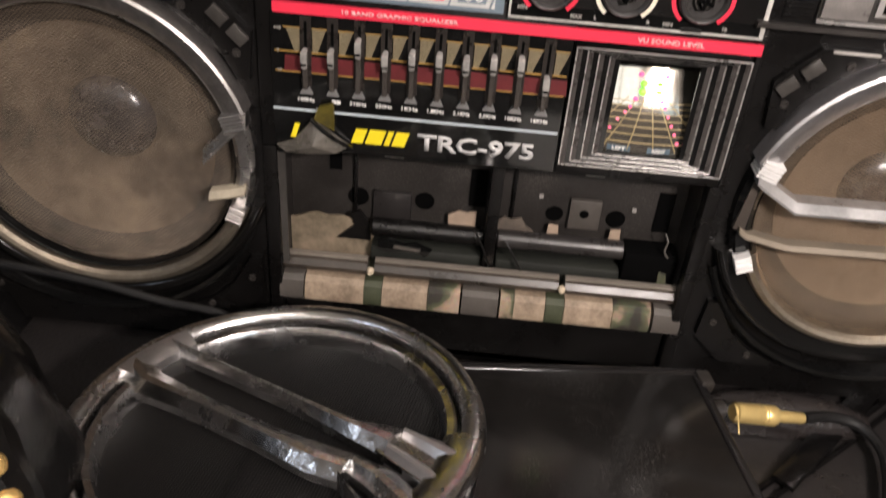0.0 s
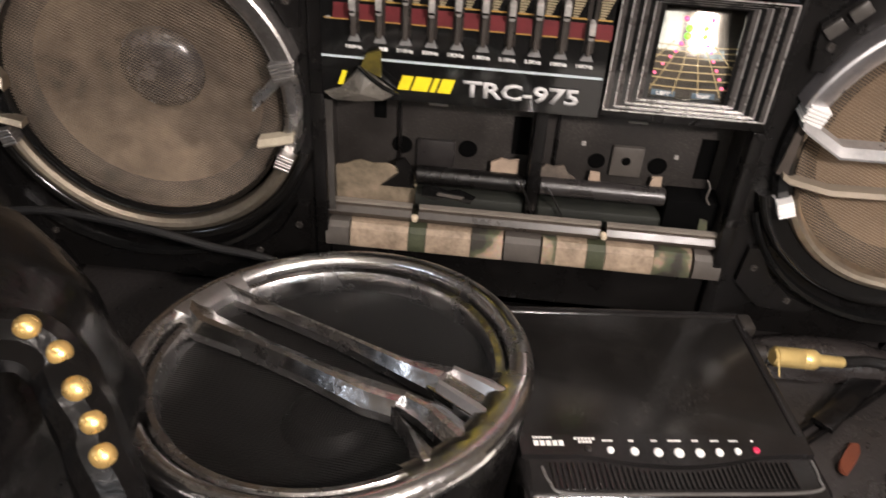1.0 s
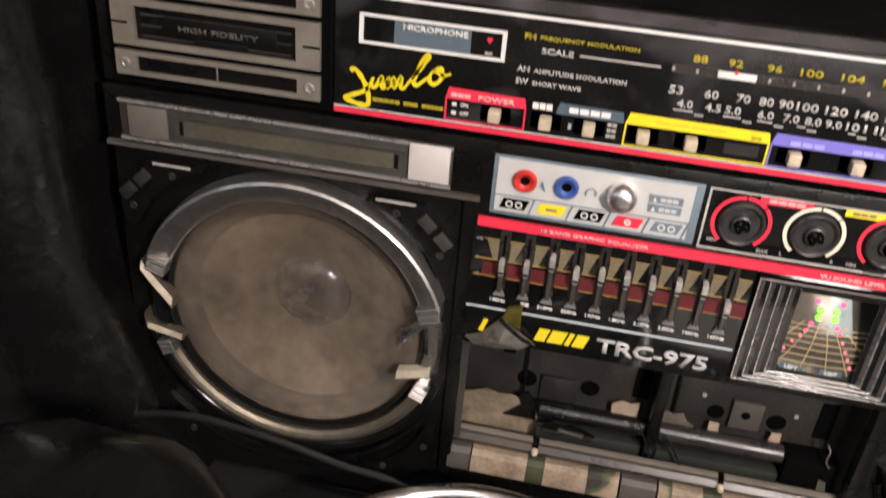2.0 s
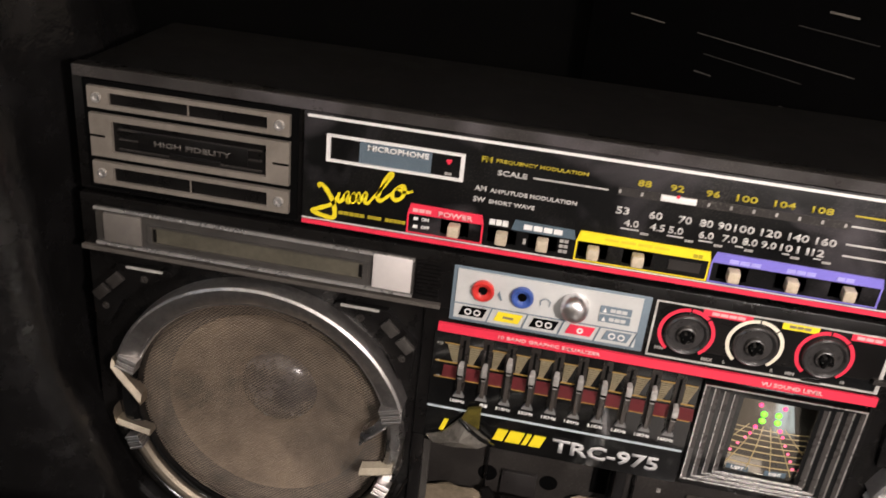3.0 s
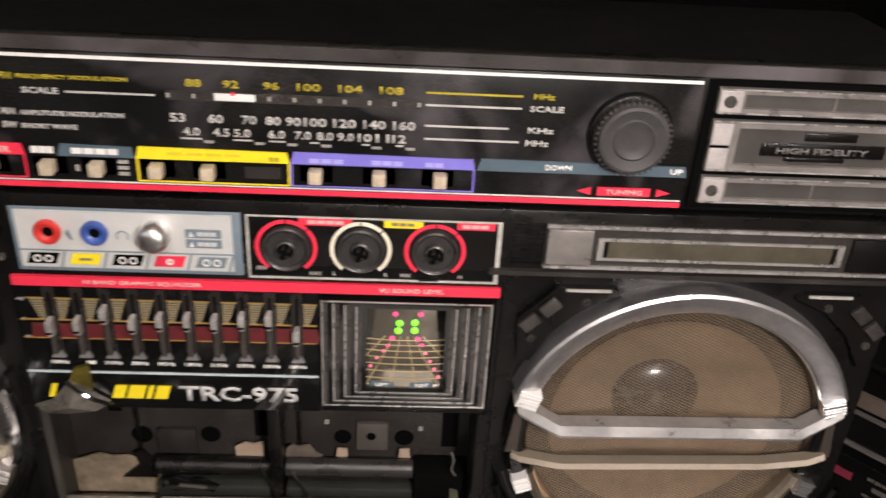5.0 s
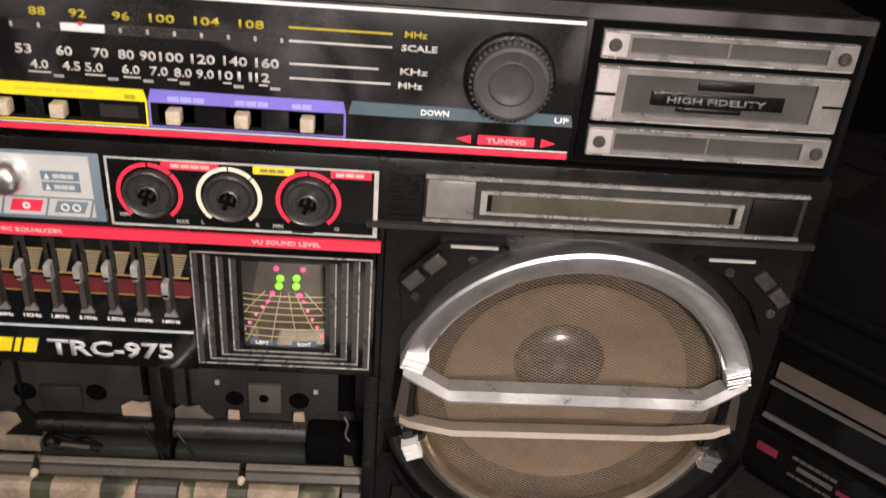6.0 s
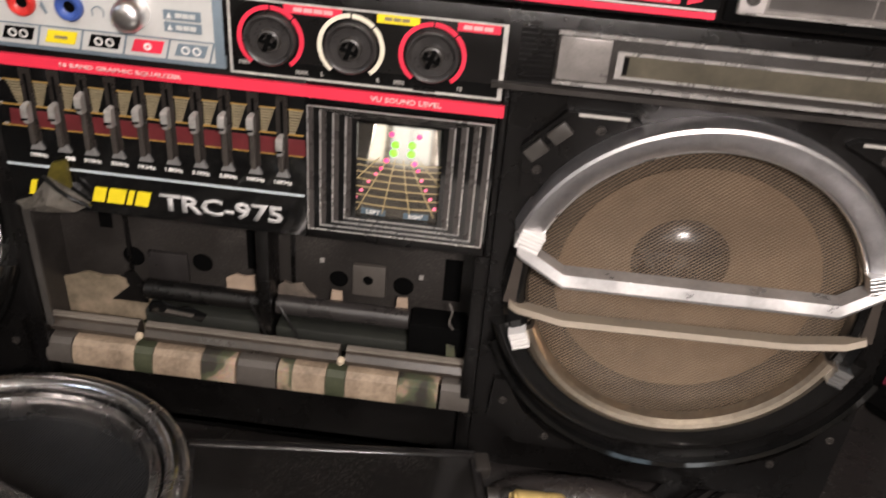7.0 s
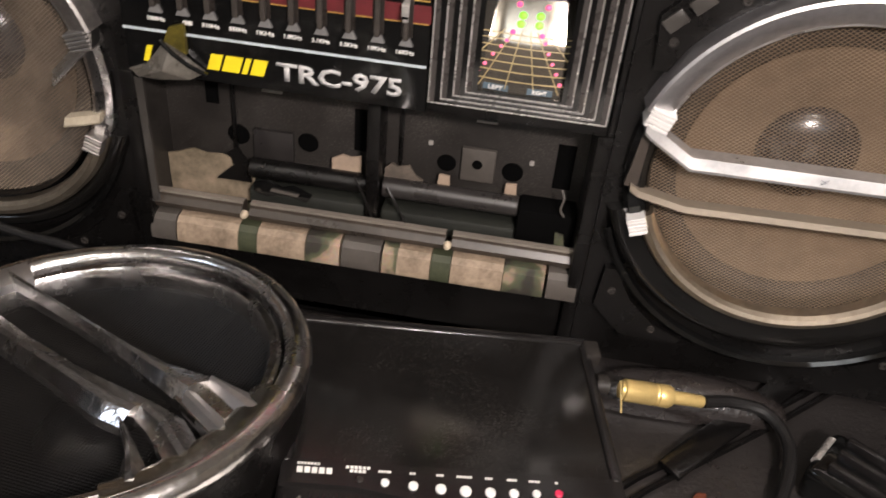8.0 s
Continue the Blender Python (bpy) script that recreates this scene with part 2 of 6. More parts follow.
wire_mat = mat("grille_wire", (0.47, 0.352, 0.24), 0.34, metal=0.7, grain=0.5, scale=24)
wire_dusty = mat("dusty_grille_wire", (0.27, 0.205, 0.145), 0.45, metal=0.3, grain=0.9, scale=13)
wire_dark = mat("dark_wire", (0.011, 0.010, 0.0095), 0.4, metal=0.3, grain=0.4, scale=40)
card_camo = mat("stained_card", (0.28, 0.215, 0.15), 0.8, grain=0.5, scale=38, bump=0.3, bump_scale=400, second=(0.07, 0.06, 0.035))
card_grey = mat("grey_brown_card", (0.15, 0.12, 0.095), 0.8, grain=0.6, scale=60, bump=0.4, bump_scale=300)
camo = camo_material("worn_camouflage")
camo_tan = mat("camouflage_tan", (0.43, 0.33, 0.235), 0.6, grain=0.3, scale=55, bump=0.25, bump_scale=500, second=(0.13, 0.095, 0.065))
camo_green = mat("camouflage_green", (0.06, 0.066, 0.035), 0.6, grain=0.6, scale=70, bump=0.25, bump_scale=500, second=(0.03, 0.035, 0.018))
card = mat("torn_card", (0.40, 0.30, 0.22), 0.85, grain=0.35, scale=60, bump=0.3, bump_scale=300)
gold = mat("gold_plating", (1.0, 0.74, 0.30), 0.34, metal=0.65, grain=0.15, scale=120, rough_var=0.08)
gold_stud = mat("gold_stud", (0.90, 0.60, 0.22), 0.3, metal=0.75, grain=0.25, scale=200, rough_var=0.08)
# darker copy of the seat leather: shade behind the stereo is in the colour
shade_leather = mat("shaded_black_leather", (0.0028, 0.0026, 0.0024), 0.95, spec=0.05, grain=0.35, scale=20, bump=0.3, bump_scale=420)
leather = mat("black_leather", (0.022, 0.0195, 0.0188), 0.32, spec=0.65, grain=0.35, scale=20, bump=0.5, bump_scale=420, rough_var=0.12)
leather_shiny = mat("shiny_black_leather", (0.005, 0.0046, 0.0046), 0.22, spec=0.35, grain=0.35, scale=25, bump=0.35, bump_scale=260, rough_var=0.1)
crinkled_leather = mat("crinkled_black_leather", (0.006, 0.0056, 0.0056), 0.24, spec=0.75, grain=0.35, scale=25, bump=1.0, bump_scale=75, rough_var=0.1)
# lighter than the seat leather: sheen on the padded handle is in the colour
handle_leather = mat("sheen_black_leather", (0.026, 0.022, 0.021), 0.28, spec=0.8, grain=0.35, scale=40, bump=0.6, bump_scale=300, rough_var=0.1)
rubber = mat("black_rubber", (0.010, 0.0095, 0.0095), 0.5, spec=0.35, grain=0.3, scale=60, bump=0.2, bump_scale=700)
screen_glass = mat("screen_glass", (0.0105, 0.0097, 0.0092), 0.15, spec=0.45, grain=0.3, scale=40, rough_var=0.05, dust=0.07)
tv_plastic = mat("tv_plastic", (0.012, 0.011, 0.011), 0.15, dust=0.03, grain=0.3, scale=40, bump=0.1, bump_scale=900, rough_var=0.1)
paper = mat("white_paper", (0.80, 0.78, 0.74), 0.8, grain=0.08, scale=30)
orange = mat("orange_cloth", (0.13, 0.028, 0.008), 0.8, grain=0.35, scale=60, bump=0.3, bump_scale=500)
led_green = mat("green_led", (0.18, 1.0, 0.02), 0.4, emit=1.1)
led_red = mat("red_led", (1.0, 0.05, 0.20), 0.4, emit=1.0)
led_off = mat("dim_pink_led", (1.0, 0.16, 0.30), 0.4, emit=0.45)
button_white = mat("button_white", (0.80, 0.80, 0.78), 0.4, grain=0.08, scale=200)
button_red = mat("button_red", (0.62, 0.03, 0.09), 0.4, grain=0.1, scale=200)
brown_strip = mat("brown_strip", (0.11, 0.085, 0.07), 0.5, grain=0.35, scale=40)
daylight = mat("window_daylight", (0.72, 0.88, 1.0), 0.5, emit=1.8)
warm_glow = mat("warm_window_glow", (1.0, 0.95, 0.88), 0.5, emit=4.0)
white_glow = mat("white_light_beyond", (0.95, 0.98, 1.0), 0.5, emit=3.2)
tube_glow = mat("lit_tube", (1.0, 0.90, 0.82), 0.5, emit=70.0)
wall_paint = mat("warm_wall_paint", (0.62, 0.55, 0.47), 0.9, grain=0.15, scale=3, bump=0.2, bump_scale=150)
ceiling_paint = mat("ceiling_paint", (0.80, 0.77, 0.72), 0.9, grain=0.08, scale=4, bump=0.1, bump_scale=100)
floor_mat = mat("dark_floor", (0.05, 0.04, 0.032), 0.5, grain=0.4, scale=6, bump=0.1, bump_scale=60)


# ---------------------------------------------------------------- mesh helpers
def smooth_by(me, degrees):
    """Smooth faces, with sharp edges where they meet at more than that many degrees."""
    for p in me.polygons:
        p.use_smooth = True
    me.set_sharp_from_angle(angle=radians(degrees))


def part(name, bm, material, parent=None, label="", smooth=35):
    me = bpy.data.meshes.new(name)
    bmesh.ops.recalc_face_normals(bm, faces=bm.faces)
    bm.to_mesh(me)
    bm.free()
    me.materials.append(material)
    if smooth:
        smooth_by(me, smooth)
    ob = new(name, me)
    if parent:
        ob.parent = parent
    return tagged(ob, label)


def thing(name, label, category, at=None, group="", kind=""):
    ob = new(name)
    ob.empty_display_size = 0.02
    if at is not None:
        ob.matrix_world = at
    return tagged(ob, label, category, group, kind)


def box(bm, x0, x1, y0, y1, z0, z1, bevel=0.0, seg=2):
    r = bmesh.ops.create_cube(bm, size=1.0)
    vs = r["verts"]
    for v in vs:
        v.co = Vector((x0 if v.co.x < 0 else x1, y0 if v.co.y < 0 else y1, z0 if v.co.z < 0 else z1))
    if bevel:
        es = {e for v in vs for e in v.link_edges}
        bmesh.ops.bevel(bm, geom=list(es), offset=bevel, segments=seg, affect="EDGES", profile=0.5)
    return bm


def slab(*args, **kw):
    return box(bmesh.new(), *args, **kw)


def prism(bm, outline, y0, y1):
    """A plate with an outline of (x, z) points, from y0 (front) to y1."""
    a = [bm.verts.new((x, y0, z)) for x, z in outline]
    b = [bm.verts.new((x, y1, z)) for x, z in outline]
    bm.faces.new(a)
    bm.faces.new(b[::-1])
    for i in range(len(a)):
        j = (i + 1) % len(a)
        bm.faces.new((a[j], a[i], b[i], b[j]))
    return bm


def frame_outline(bm, x0, x1, z0, z1, w, wz, y0, y1):
    """Four butted strips round a rectangle."""
    box(bm, x0, x1, y0, y1, z1 - wz, z1)
    box(bm, x0, x1, y0, y1, z0, z0 + wz)
    box(bm, x0, x0 + w, y0, y1, z0 + wz, z1 - wz)
    box(bm, x1 - w, x1, y0, y1, z0 + wz, z1 - wz)
    return bm


def lathe(bm, profile, cx=0.0, cz=0.0, n=48, a0=0.0, a1=360.0, close=False, oy=0.0):
    """Turn (radius, y) points round the y axis through (cx, cz), from angle a0 to a1 (degrees, from +x towards +z)."""
    full = abs(a1 - a0) >= 359.9
    steps = n if full else n + 1
    rings = []
    for i in range(steps):
        a = radians(a0 + (a1 - a0) * i / n)
        rings.append([bm.verts.new((cx + r * math.cos(a), y + oy, cz + r * math.sin(a))) for r, y in profile])
    m = len(profile)
    for i in range(n):
        p, q = rings[i], rings[(i + 1) % steps]
        for j in range(m if close else m - 1):
            k = (j + 1) % m
            if profile[j][0] < 1e-7 and profile[k][0] < 1e-7:
                continue
            bm.faces.new((p[j], p[k], q[k], q[j]))
    if not full and close:
        bm.faces.new(rings[0])
        bm.faces.new(rings[-1][::-1])
    bmesh.ops.remove_doubles(bm, verts=bm.verts, dist=1e-6)
    return bm


def tube(bm, points, radius, n=8, closed=False):
    """A round tube along points."""
    pts = [Vector(p) for p in points]
    rings = []
    up = Vector((0.3, 0.2, 1)).normalized()
    for i, p in enumerate(pts):
        a = pts[i - 1] if i or closed else pts[i]
        b = pts[(i + 1) % len(pts)] if i < len(pts) - 1 or closed else pts[i]
        d = (b - a).normalized()
        s = d.cross(up).normalized()
        w = s.cross(d)
        r = radius[i] if isinstance(radius, (list, tuple)) else radius
        rings.append([bm.verts.new(p + r * (math.cos(t) * s + math.sin(t) * w)) for t in [2 * math.pi * k / n for k in range(n)]])
    for i in range(len(rings) if closed else len(rings) - 1):
        p, q = rings[i], rings[(i + 1) % len(rings)]
        for k in range(n):
            bm.faces.new((p[k], p[(k + 1) % n], q[(k + 1) % n], q[k]))
    if not closed:
        bm.faces.new(rings[0][::-1])
        bm.faces.new(rings[-1])
    return bm


def spline(points, steps=8):
    """A smooth line through points (Catmull-Rom)."""
    p = [Vector(q) for q in points]
    p = [2 * p[0] - p[1], *p, 2 * p[-1] - p[-2]]
    out = []
    for i in range(1, len(p) - 2):
        for s in range(steps):
            t = s / steps
            out.append(0.5 * ((2 * p[i]) + (p[i + 1] - p[i - 1]) * t + (2 * p[i - 1] - 5 * p[i] + 4 * p[i + 1] - p[i + 2]) * t * t
                              + (3 * p[i] - p[i - 1] - 3 * p[i + 1] + p[i + 2]) * t ** 3))
    out.append(p[-2])
    return out


def ribbon(bm, points, widths, y0, y1):
    """A flat stroke of changing width along (x, z) points, from y0 to y1."""
    front, back = [], []
    for i, (x, z) in enumerate(points):
        a, b = points[max(i - 1, 0)], points[min(i + 1, len(points) - 1)]
        d = Vector((b[0] - a[0], b[1] - a[1])).normalized()
        nx, nz, w = -d.y, d.x, widths[i] / 2
        for lst, y in ((front, y0), (back, y1)):
            lst.append((bm.verts.new((x + nx * w, y, z + nz * w)), bm.verts.new((x - nx * w, y, z - nz * w))))
    for i in range(len(front) - 1):
        (a, b), (c, d) = front[i], front[i + 1]
        (e, f), (g, h) = back[i], back[i + 1]
        for q in ((a, b, d, c), (e, g, h, f), (a, c, g, e), (b, f, h, d)):
            bm.faces.new(q)
    return bm


FACE = -0.0022  # front of what is printed on the panels


def write(words, x, z, high, material, parent, wide=None, y=FACE, bold=0.028, slant=0.0, align=0.0, name="lettering"):
    """Words on the front, with capitals of that height; x is the left end (align 0), middle (0.5) or right end (1), z the foot."""
    cu = bpy.data.curves.new(name, "FONT")
    cu.body, cu.size, cu.resolution_u, cu.offset, cu.shear = words, 1.0, 2, bold, slant
    ob = new("lettering_source", cu)
    me = bpy.data.meshes.new_from_object(ob.evaluated_get(bpy.context.evaluated_depsgraph_get()))
    bpy.data.objects.remove(ob)
    bpy.data.curves.remove(cu)
    xs = [v.co.x for v in me.vertices]
    ys = [v.co.y for v in me.vertices]
    k = high / (max(ys) - min(ys))
    kx = wide / (max(xs) - min(xs)) if wide else k
    left, foot, width = min(xs), min(ys), (max(xs) - min(xs)) * kx
    bm = bmesh.new()
    bm.from_mesh(me)
    bpy.data.meshes.remove(me)
    for v in bm.verts:
        v.co = Vector((x - align * width + (v.co.x - left) * kx, y, z + (v.co.y - foot) * k))
    r = bmesh.ops.extrude_face_region(bm, geom=bm.faces[:])
    for v in r["geom"]:
        if isinstance(v, bmesh.types.BMVert):
            v.co.y += 0.0005
    return part(name, bm, material, parent, smooth=0)


def bars(x0, x1, z0, z1, count, material, parent, y=FACE, name="print_bar"):
    """Writing too small to read: short bars."""
    bm = bmesh.new()
    w = (x1 - x0) / count
    for i in range(count):
        box(bm, x0 + i * w, x0 + (i + 0.86) * w, y, y + 0.0005, z0, z1)
    return part(name, bm, material, parent, smooth=0)


def plate(name, x0, x1, z0, z1, material, parent, y=FACE, thick=0.0006, bevel=0.0, label=""):
    return part(name, slab(x0, x1, y, y + thick, z0, z1, bevel=bevel), material, parent, label, smooth=35 if bevel else 0)


# ---------------------------------------------------------------- the room
def room():
    # unseen shell, kept pale to bounce light and be mirrored in chrome
    def wall(name, label, material, *b):
        return tagged(part(name, slab(*b), material, smooth=0), label, "wall", kind="structure")
    tagged(part("floor", slab(-2.2, 2.2, -2.6, 1.5, -0.52, -0.45), floor_mat, smooth=0), "dark worn floor of the room", "floor", kind="structure")
    tagged(part("ceiling", slab(-2.2, 2.2, -2.6, 1.5, 1.9, 2.0), ceiling_paint, smooth=0), "pale plain ceiling of the room", "ceiling", kind="structure")
    wall("wall_north", "unseen pale wall behind the sofa, mirrored in the chrome", wall_paint, -2.2, 2.2, 1.5, 1.6, -0.45, 1.9)
    # wall behind the camera: unseen windows, placed for the patches mirrored in the meter
    bm = bmesh.new()
    openings = ((-1.50, -0.62, 1.36, 1.84, warm_glow, "unseen high window with warm white light"), (-0.52, 0.42, 1.38, 1.84, white_glow, "unseen high window with bright white light"),
                (0.95, 1.72, 0.96, 1.62, daylight, "unseen wide window with cool white light"))
    edges = [-2.2] + [e for o in openings for e in o[:2]] + [2.2]
    for i in range(0, len(edges), 2):
        box(bm, edges[i], edges[i + 1], -2.7, -2.6, -0.45, 1.9)
    for a, b, foot, head, _, _ in openings:
        box(bm, a, b, -2.7, -2.6, -0.45, foot)
        box(bm, a, b, -2.7, -2.6, head, 1.9)
    tagged(part("wall_south", bm, wall_paint, smooth=0), "warm pale wall with three windows", "wall", kind="structure")
    for k, (a, b, foot, head, m, words) in enumerate(openings):
        win = thing("window_%d" % (k + 1), words, "window", at=pose((a + b) / 2, -2.65, foot), group="windows in the wall", kind="structure")
        h, top = (b - a) / 2, head - foot
        part("window_frame", frame_outline(bmesh.new(), -h, h, 0.0, top, 0.02, 0.03, -0.03, 0.03), white_ink, win, smooth=0)
        part("mullion", slab(-0.015, 0.015, -0.02, 0.02, 0.03, top - 0.03), white_ink, win, smooth=0)
        tagged(part("backdrop", slab(a - 0.02, b + 0.02, -2.80, -2.78, foot - 0.1, head + 0.1), m, smooth=0), "plain bright light outside the window", "backdrop", kind="structure")
    wall("wall_west", "warm pale plain wall", wall_paint, -2.3, -2.2, -2.6, 1.5, -0.45, 1.9)
    wall("wall_east", "warm pale plain wall", wall_paint, 2.2, 2.3, -2.6, 1.5, -0.45, 1.9)


room()


def ceiling_light():
    """An unseen tube fitting overhead, added to streak the chrome and brighten the ceiling."""
    ob = thing("ceiling_light", "unseen tube fitting under the ceiling, added for streaks in the chrome", "ceiling light", at=pose(0.2, -0.9, 1.72))
    part("housing", slab(-0.64, 0.64, -0.022, 0.022, 0.0, 0.03, bevel=0.006), white_ink, ob, "white metal housing")
    for x in (-0.4, 0.4):
        part("hanging_rod", lathe(bmesh.new(), [(0.004, 0.0), (0.004, 0.15)], 0, 0, 10), white_ink, ob).data.transform(Matrix.Translation((x, 0, 0.03)) @ Matrix.Rotation(radians(90), 4, "X"))
    for x in (-0.62, 0.62):
        part("tube_holder", slab(x - 0.015, x + 0.015, -0.02, 0.02, -0.03, 0.0, bevel=0.003), white_ink, ob)
    bm = lathe(bmesh.new(), [(0.0, -0.60), (0.013, -0.60), (0.013, 0.60), (0.0, 0.60)], 0, 0, 16)
    bm.transform(Matrix.Translation((0, 0, -0.022)) @ Matrix.Rotation(radians(90), 4, "Z"))
    part("tube", bm, tube_glow, ob, "lit white tube")


ceiling_light()


# ---------------------------------------------------------------- the large stereo
stereo = thing("portable_stereo", "large black twin-cassette portable stereo with chrome speaker rings, worn and broken", "boombox")


def shell(parent):
    bm = bmesh.new()
    box(bm, -0.335, 0.335, 0.006, 0.125, 0.338, 0.352, bevel=0.003)
    box(bm, -0.335, 0.335, 0.006, 0.125, 0.0, 0.012, bevel=0.003)
    box(bm, -0.335, -0.328, 0.008, 0.122, 0.010, 0.340)
    box(bm, 0.328, 0.335, 0.008, 0.122, 0.010, 0.340)
    box(bm, -0.330, 0.330, 0.117, 0.124, 0.010, 0.340)
    part("cabinet", bm, black_rough, parent)
    for x0, x1, y, z0, z1 in ((-0.335, 0.335, 0.001, 0.2790, 0.3525), (-0.335, 0.335, -0.002, 0.2425, 0.2775), (-0.127, 0.0332, 0.0, 0.1500, 0.2415), (0.1236, 0.127, 0.0, 0.1500, 0.2415),
                              (0.0335, 0.1233, 0.0, 0.2270, 0.2415), (0.0335, 0.1233, 0.0, 0.1500, 0.1565), (-0.127, -0.1195, 0.0, 0.004, 0.1495), (0.1195, 0.127, 0.0, 0.004, 0.1495), (-0.1190, 0.1190, 0.006, 0.004, 0.041)):
        part("front_panel", slab(x0, x1, y, 0.010, z0, z1, bevel=0.0008), black_plastic, parent)
    # bevelled top edge above the dial; its pale reflection is a haze in the grey
    bm = bmesh.new()
    prism(bm, [(-0.333, 0.3465), (0.333, 0.3465), (0.333, 0.3525), (-0.333, 0.3525)], -0.0008, 0.0009)
    part("top_trim", bm, trim_grey, parent, "dark grey trim, reflection put in as pale haze")


def baffle(parent, side):
    """The black board round a speaker, with a round hole."""
    cx, cz, hole = 0.2295 if side > 0 else -0.2250, 0.1395, 0.0915
    x0, x1 = sorted((side * 0.1275, side * 0.335))
    z0, z1 = 0.004, 0.2420
    angles = [2 * math.pi * i / 72 for i in range(72)] + [math.atan2(z - cz, x - cx) % (2 * math.pi) for x in (x0, x1) for z in (z0, z1)]
    bm = bmesh.new()
    loops = []
    for a in sorted(angles):
        c, s = math.cos(a), math.sin(a)
        k = min((x1 - cx) / c if c > 1e-9 else 9, (x0 - cx) / c if c < -1e-9 else 9, (z1 - cz) / s if s > 1e-9 else 9, (z0 - cz) / s if s < -1e-9 else 9)
        loops.append([bm.verts.new((cx + r * c, y, cz + r * s)) for r, y in ((hole, 0.014), (hole, 0.003), (k, 0.003), (k, 0.014))])
    for i in range(len(loops)):
        p, q = loops[i], loops[(i + 1) % len(loops)]
        for j in range(4):
            bm.faces.new((p[j], p[(j + 1) % 4], q[(j + 1) % 4], q[j]))
    part("speaker_baffle", bm, black_plastic, parent)


def screw(bm, x, z, y, r=0.0024):
    return lathe(bm, [(0.0, y - 0.0004), (r * 0.45, y - 0.0004), (r * 0.5, y - 0.0012), (r * 0.9, y - 0.0012), (r, y - 0.0004), (r, y + 0.002)], x, z, 14)


def corner_pieces(parent, side):
    """Raised black corner plates with small grey blocks and screws."""
    for up in (1, -1):
        for inner in (1, -1):
            def at(dx, dz):
                return ((side * 0.235 + 0.003 if inner > 0 else side * 0.230) - inner * side * dx, 0.1305 + up * dz)
            bm = bmesh.new()
            o = [at(*p) for p in ((0.1005, 0.058), (0.1025, 0.084), (0.084, 0.103), (0.054, 0.1035), (0.050, 0.1005), (0.068, 0.092), (0.083, 0.078), (0.094, 0.058))]
            prism(bm, o if side * inner * up < 0 else o[::-1], -0.0015, 0.003)
            wedge = part("corner_plate", bm, black_plastic, parent)
            if up > 0:
                bm = bmesh.new()
                for dx, dz in ((0.0960, 0.0828), (0.0862, 0.0925)):
                    x, z = at(dx, dz)
                    r = slab(-0.0052, 0.0052, -0.0042, -0.0016, -0.0036, 0.0036, bevel=0.0006)
                    turn = Matrix.Translation((x, 0, z)) @ Matrix.Rotation(-math.atan2(side * inner, 1), 4, "Y")
                    r.transform(turn)
                    me = bpy.data.meshes.new("tmp")
                    r.to_mesh(me)
                    r.free()
                    bm.from_mesh(me)
                    bpy.data.meshes.remove(me)
                part("corner_block", bm, vent_dark if inner > 0 else deck_grey, wedge, "small grey raised blocks")
                a, b = at(0.079, 0.1025), at(0.056, 0.1025)
                part("edge_strip", slab(min(a[0], b[0]), max(a[0], b[0]), -0.0026, -0.0015, a[1] - 0.0008, a[1] + 0.0006), grey_line, wedge)
            for p in ((0.0945, 0.0725), (0.0680, 0.0955)):
                part("screw", screw(bmesh.new(), *at(*p), -0.0015), deck_grey, wedge)
    # raised lip round the ring
    bm = lathe(bmesh.new(), [(0.1040, 0.003), (0.1045, -0.0015), (0.1065, -0.003), (0.1085, -0.0015), (0.1090, 0.003)], side * 0.235, 0.1305, 40, 197, 343)
    part("lip", bm, black_gloss, parent, "glossy black rim below the ring")


def wires(radius, pitch, half, cx, cz, y, angles, material, parent, name="grille_mesh"):
    """Woven wire: thin straight wires in two directions, cut to a disc."""
    verts, faces = [], []
    for layer, ang in enumerate(angles):
        c, s = math.cos(radians(ang)), math.sin(radians(ang))
        k = -radius + pitch / 2
        while k < radius:
            h = math.sqrt(max(radius * radius - k * k, 0))
            n = len(verts)
            for t in (-h, h):
                for o, d in ((-half, 0.0), (0.0, -half * 1.1), (half, 0.0)):
                    u, v = t, k + o
                    bow = 0.0075 * (1 - (min(1, math.hypot(t, k) / radius)) ** 2)
                    verts.append((cx + u * c - v * s, y + d - bow + layer * half * 0.6, cz + u * s + v * c))
            faces += [(n, n + 1, n + 4, n + 3), (n + 1, n + 2, n + 5, n + 4)]
            k += pitch
    me = bpy.data.meshes.new(name)
    me.from_pydata(verts, [], faces)
    me.materials.append(material)
    ob = new(name, me)
    ob.parent = parent
    return ob


RING = [(0.0848, 0.003), (0.0848, -0.0052), (0.0858, -0.0060), (0.0925, -0.0092), (0.0955, -0.0098), (0.0970, -0.0088), (0.0977, -0.0060), (0.0980, 0.003)]
RING_LIP = [(0.0826, 0.003), (0.0828, -0.0032), (0.0834, -0.0042), (0.0842, -0.0042), (0.0847, -0.0034), (0.0847, 0.003)]


LOW_RING = [(0.0, 0.003), (0.0003, -0.0030), (0.0017, -0.0056), (0.0040, -0.0066), (0.0070, -0.0056), (0.0085, -0.0030), (0.0087, 0.003)]


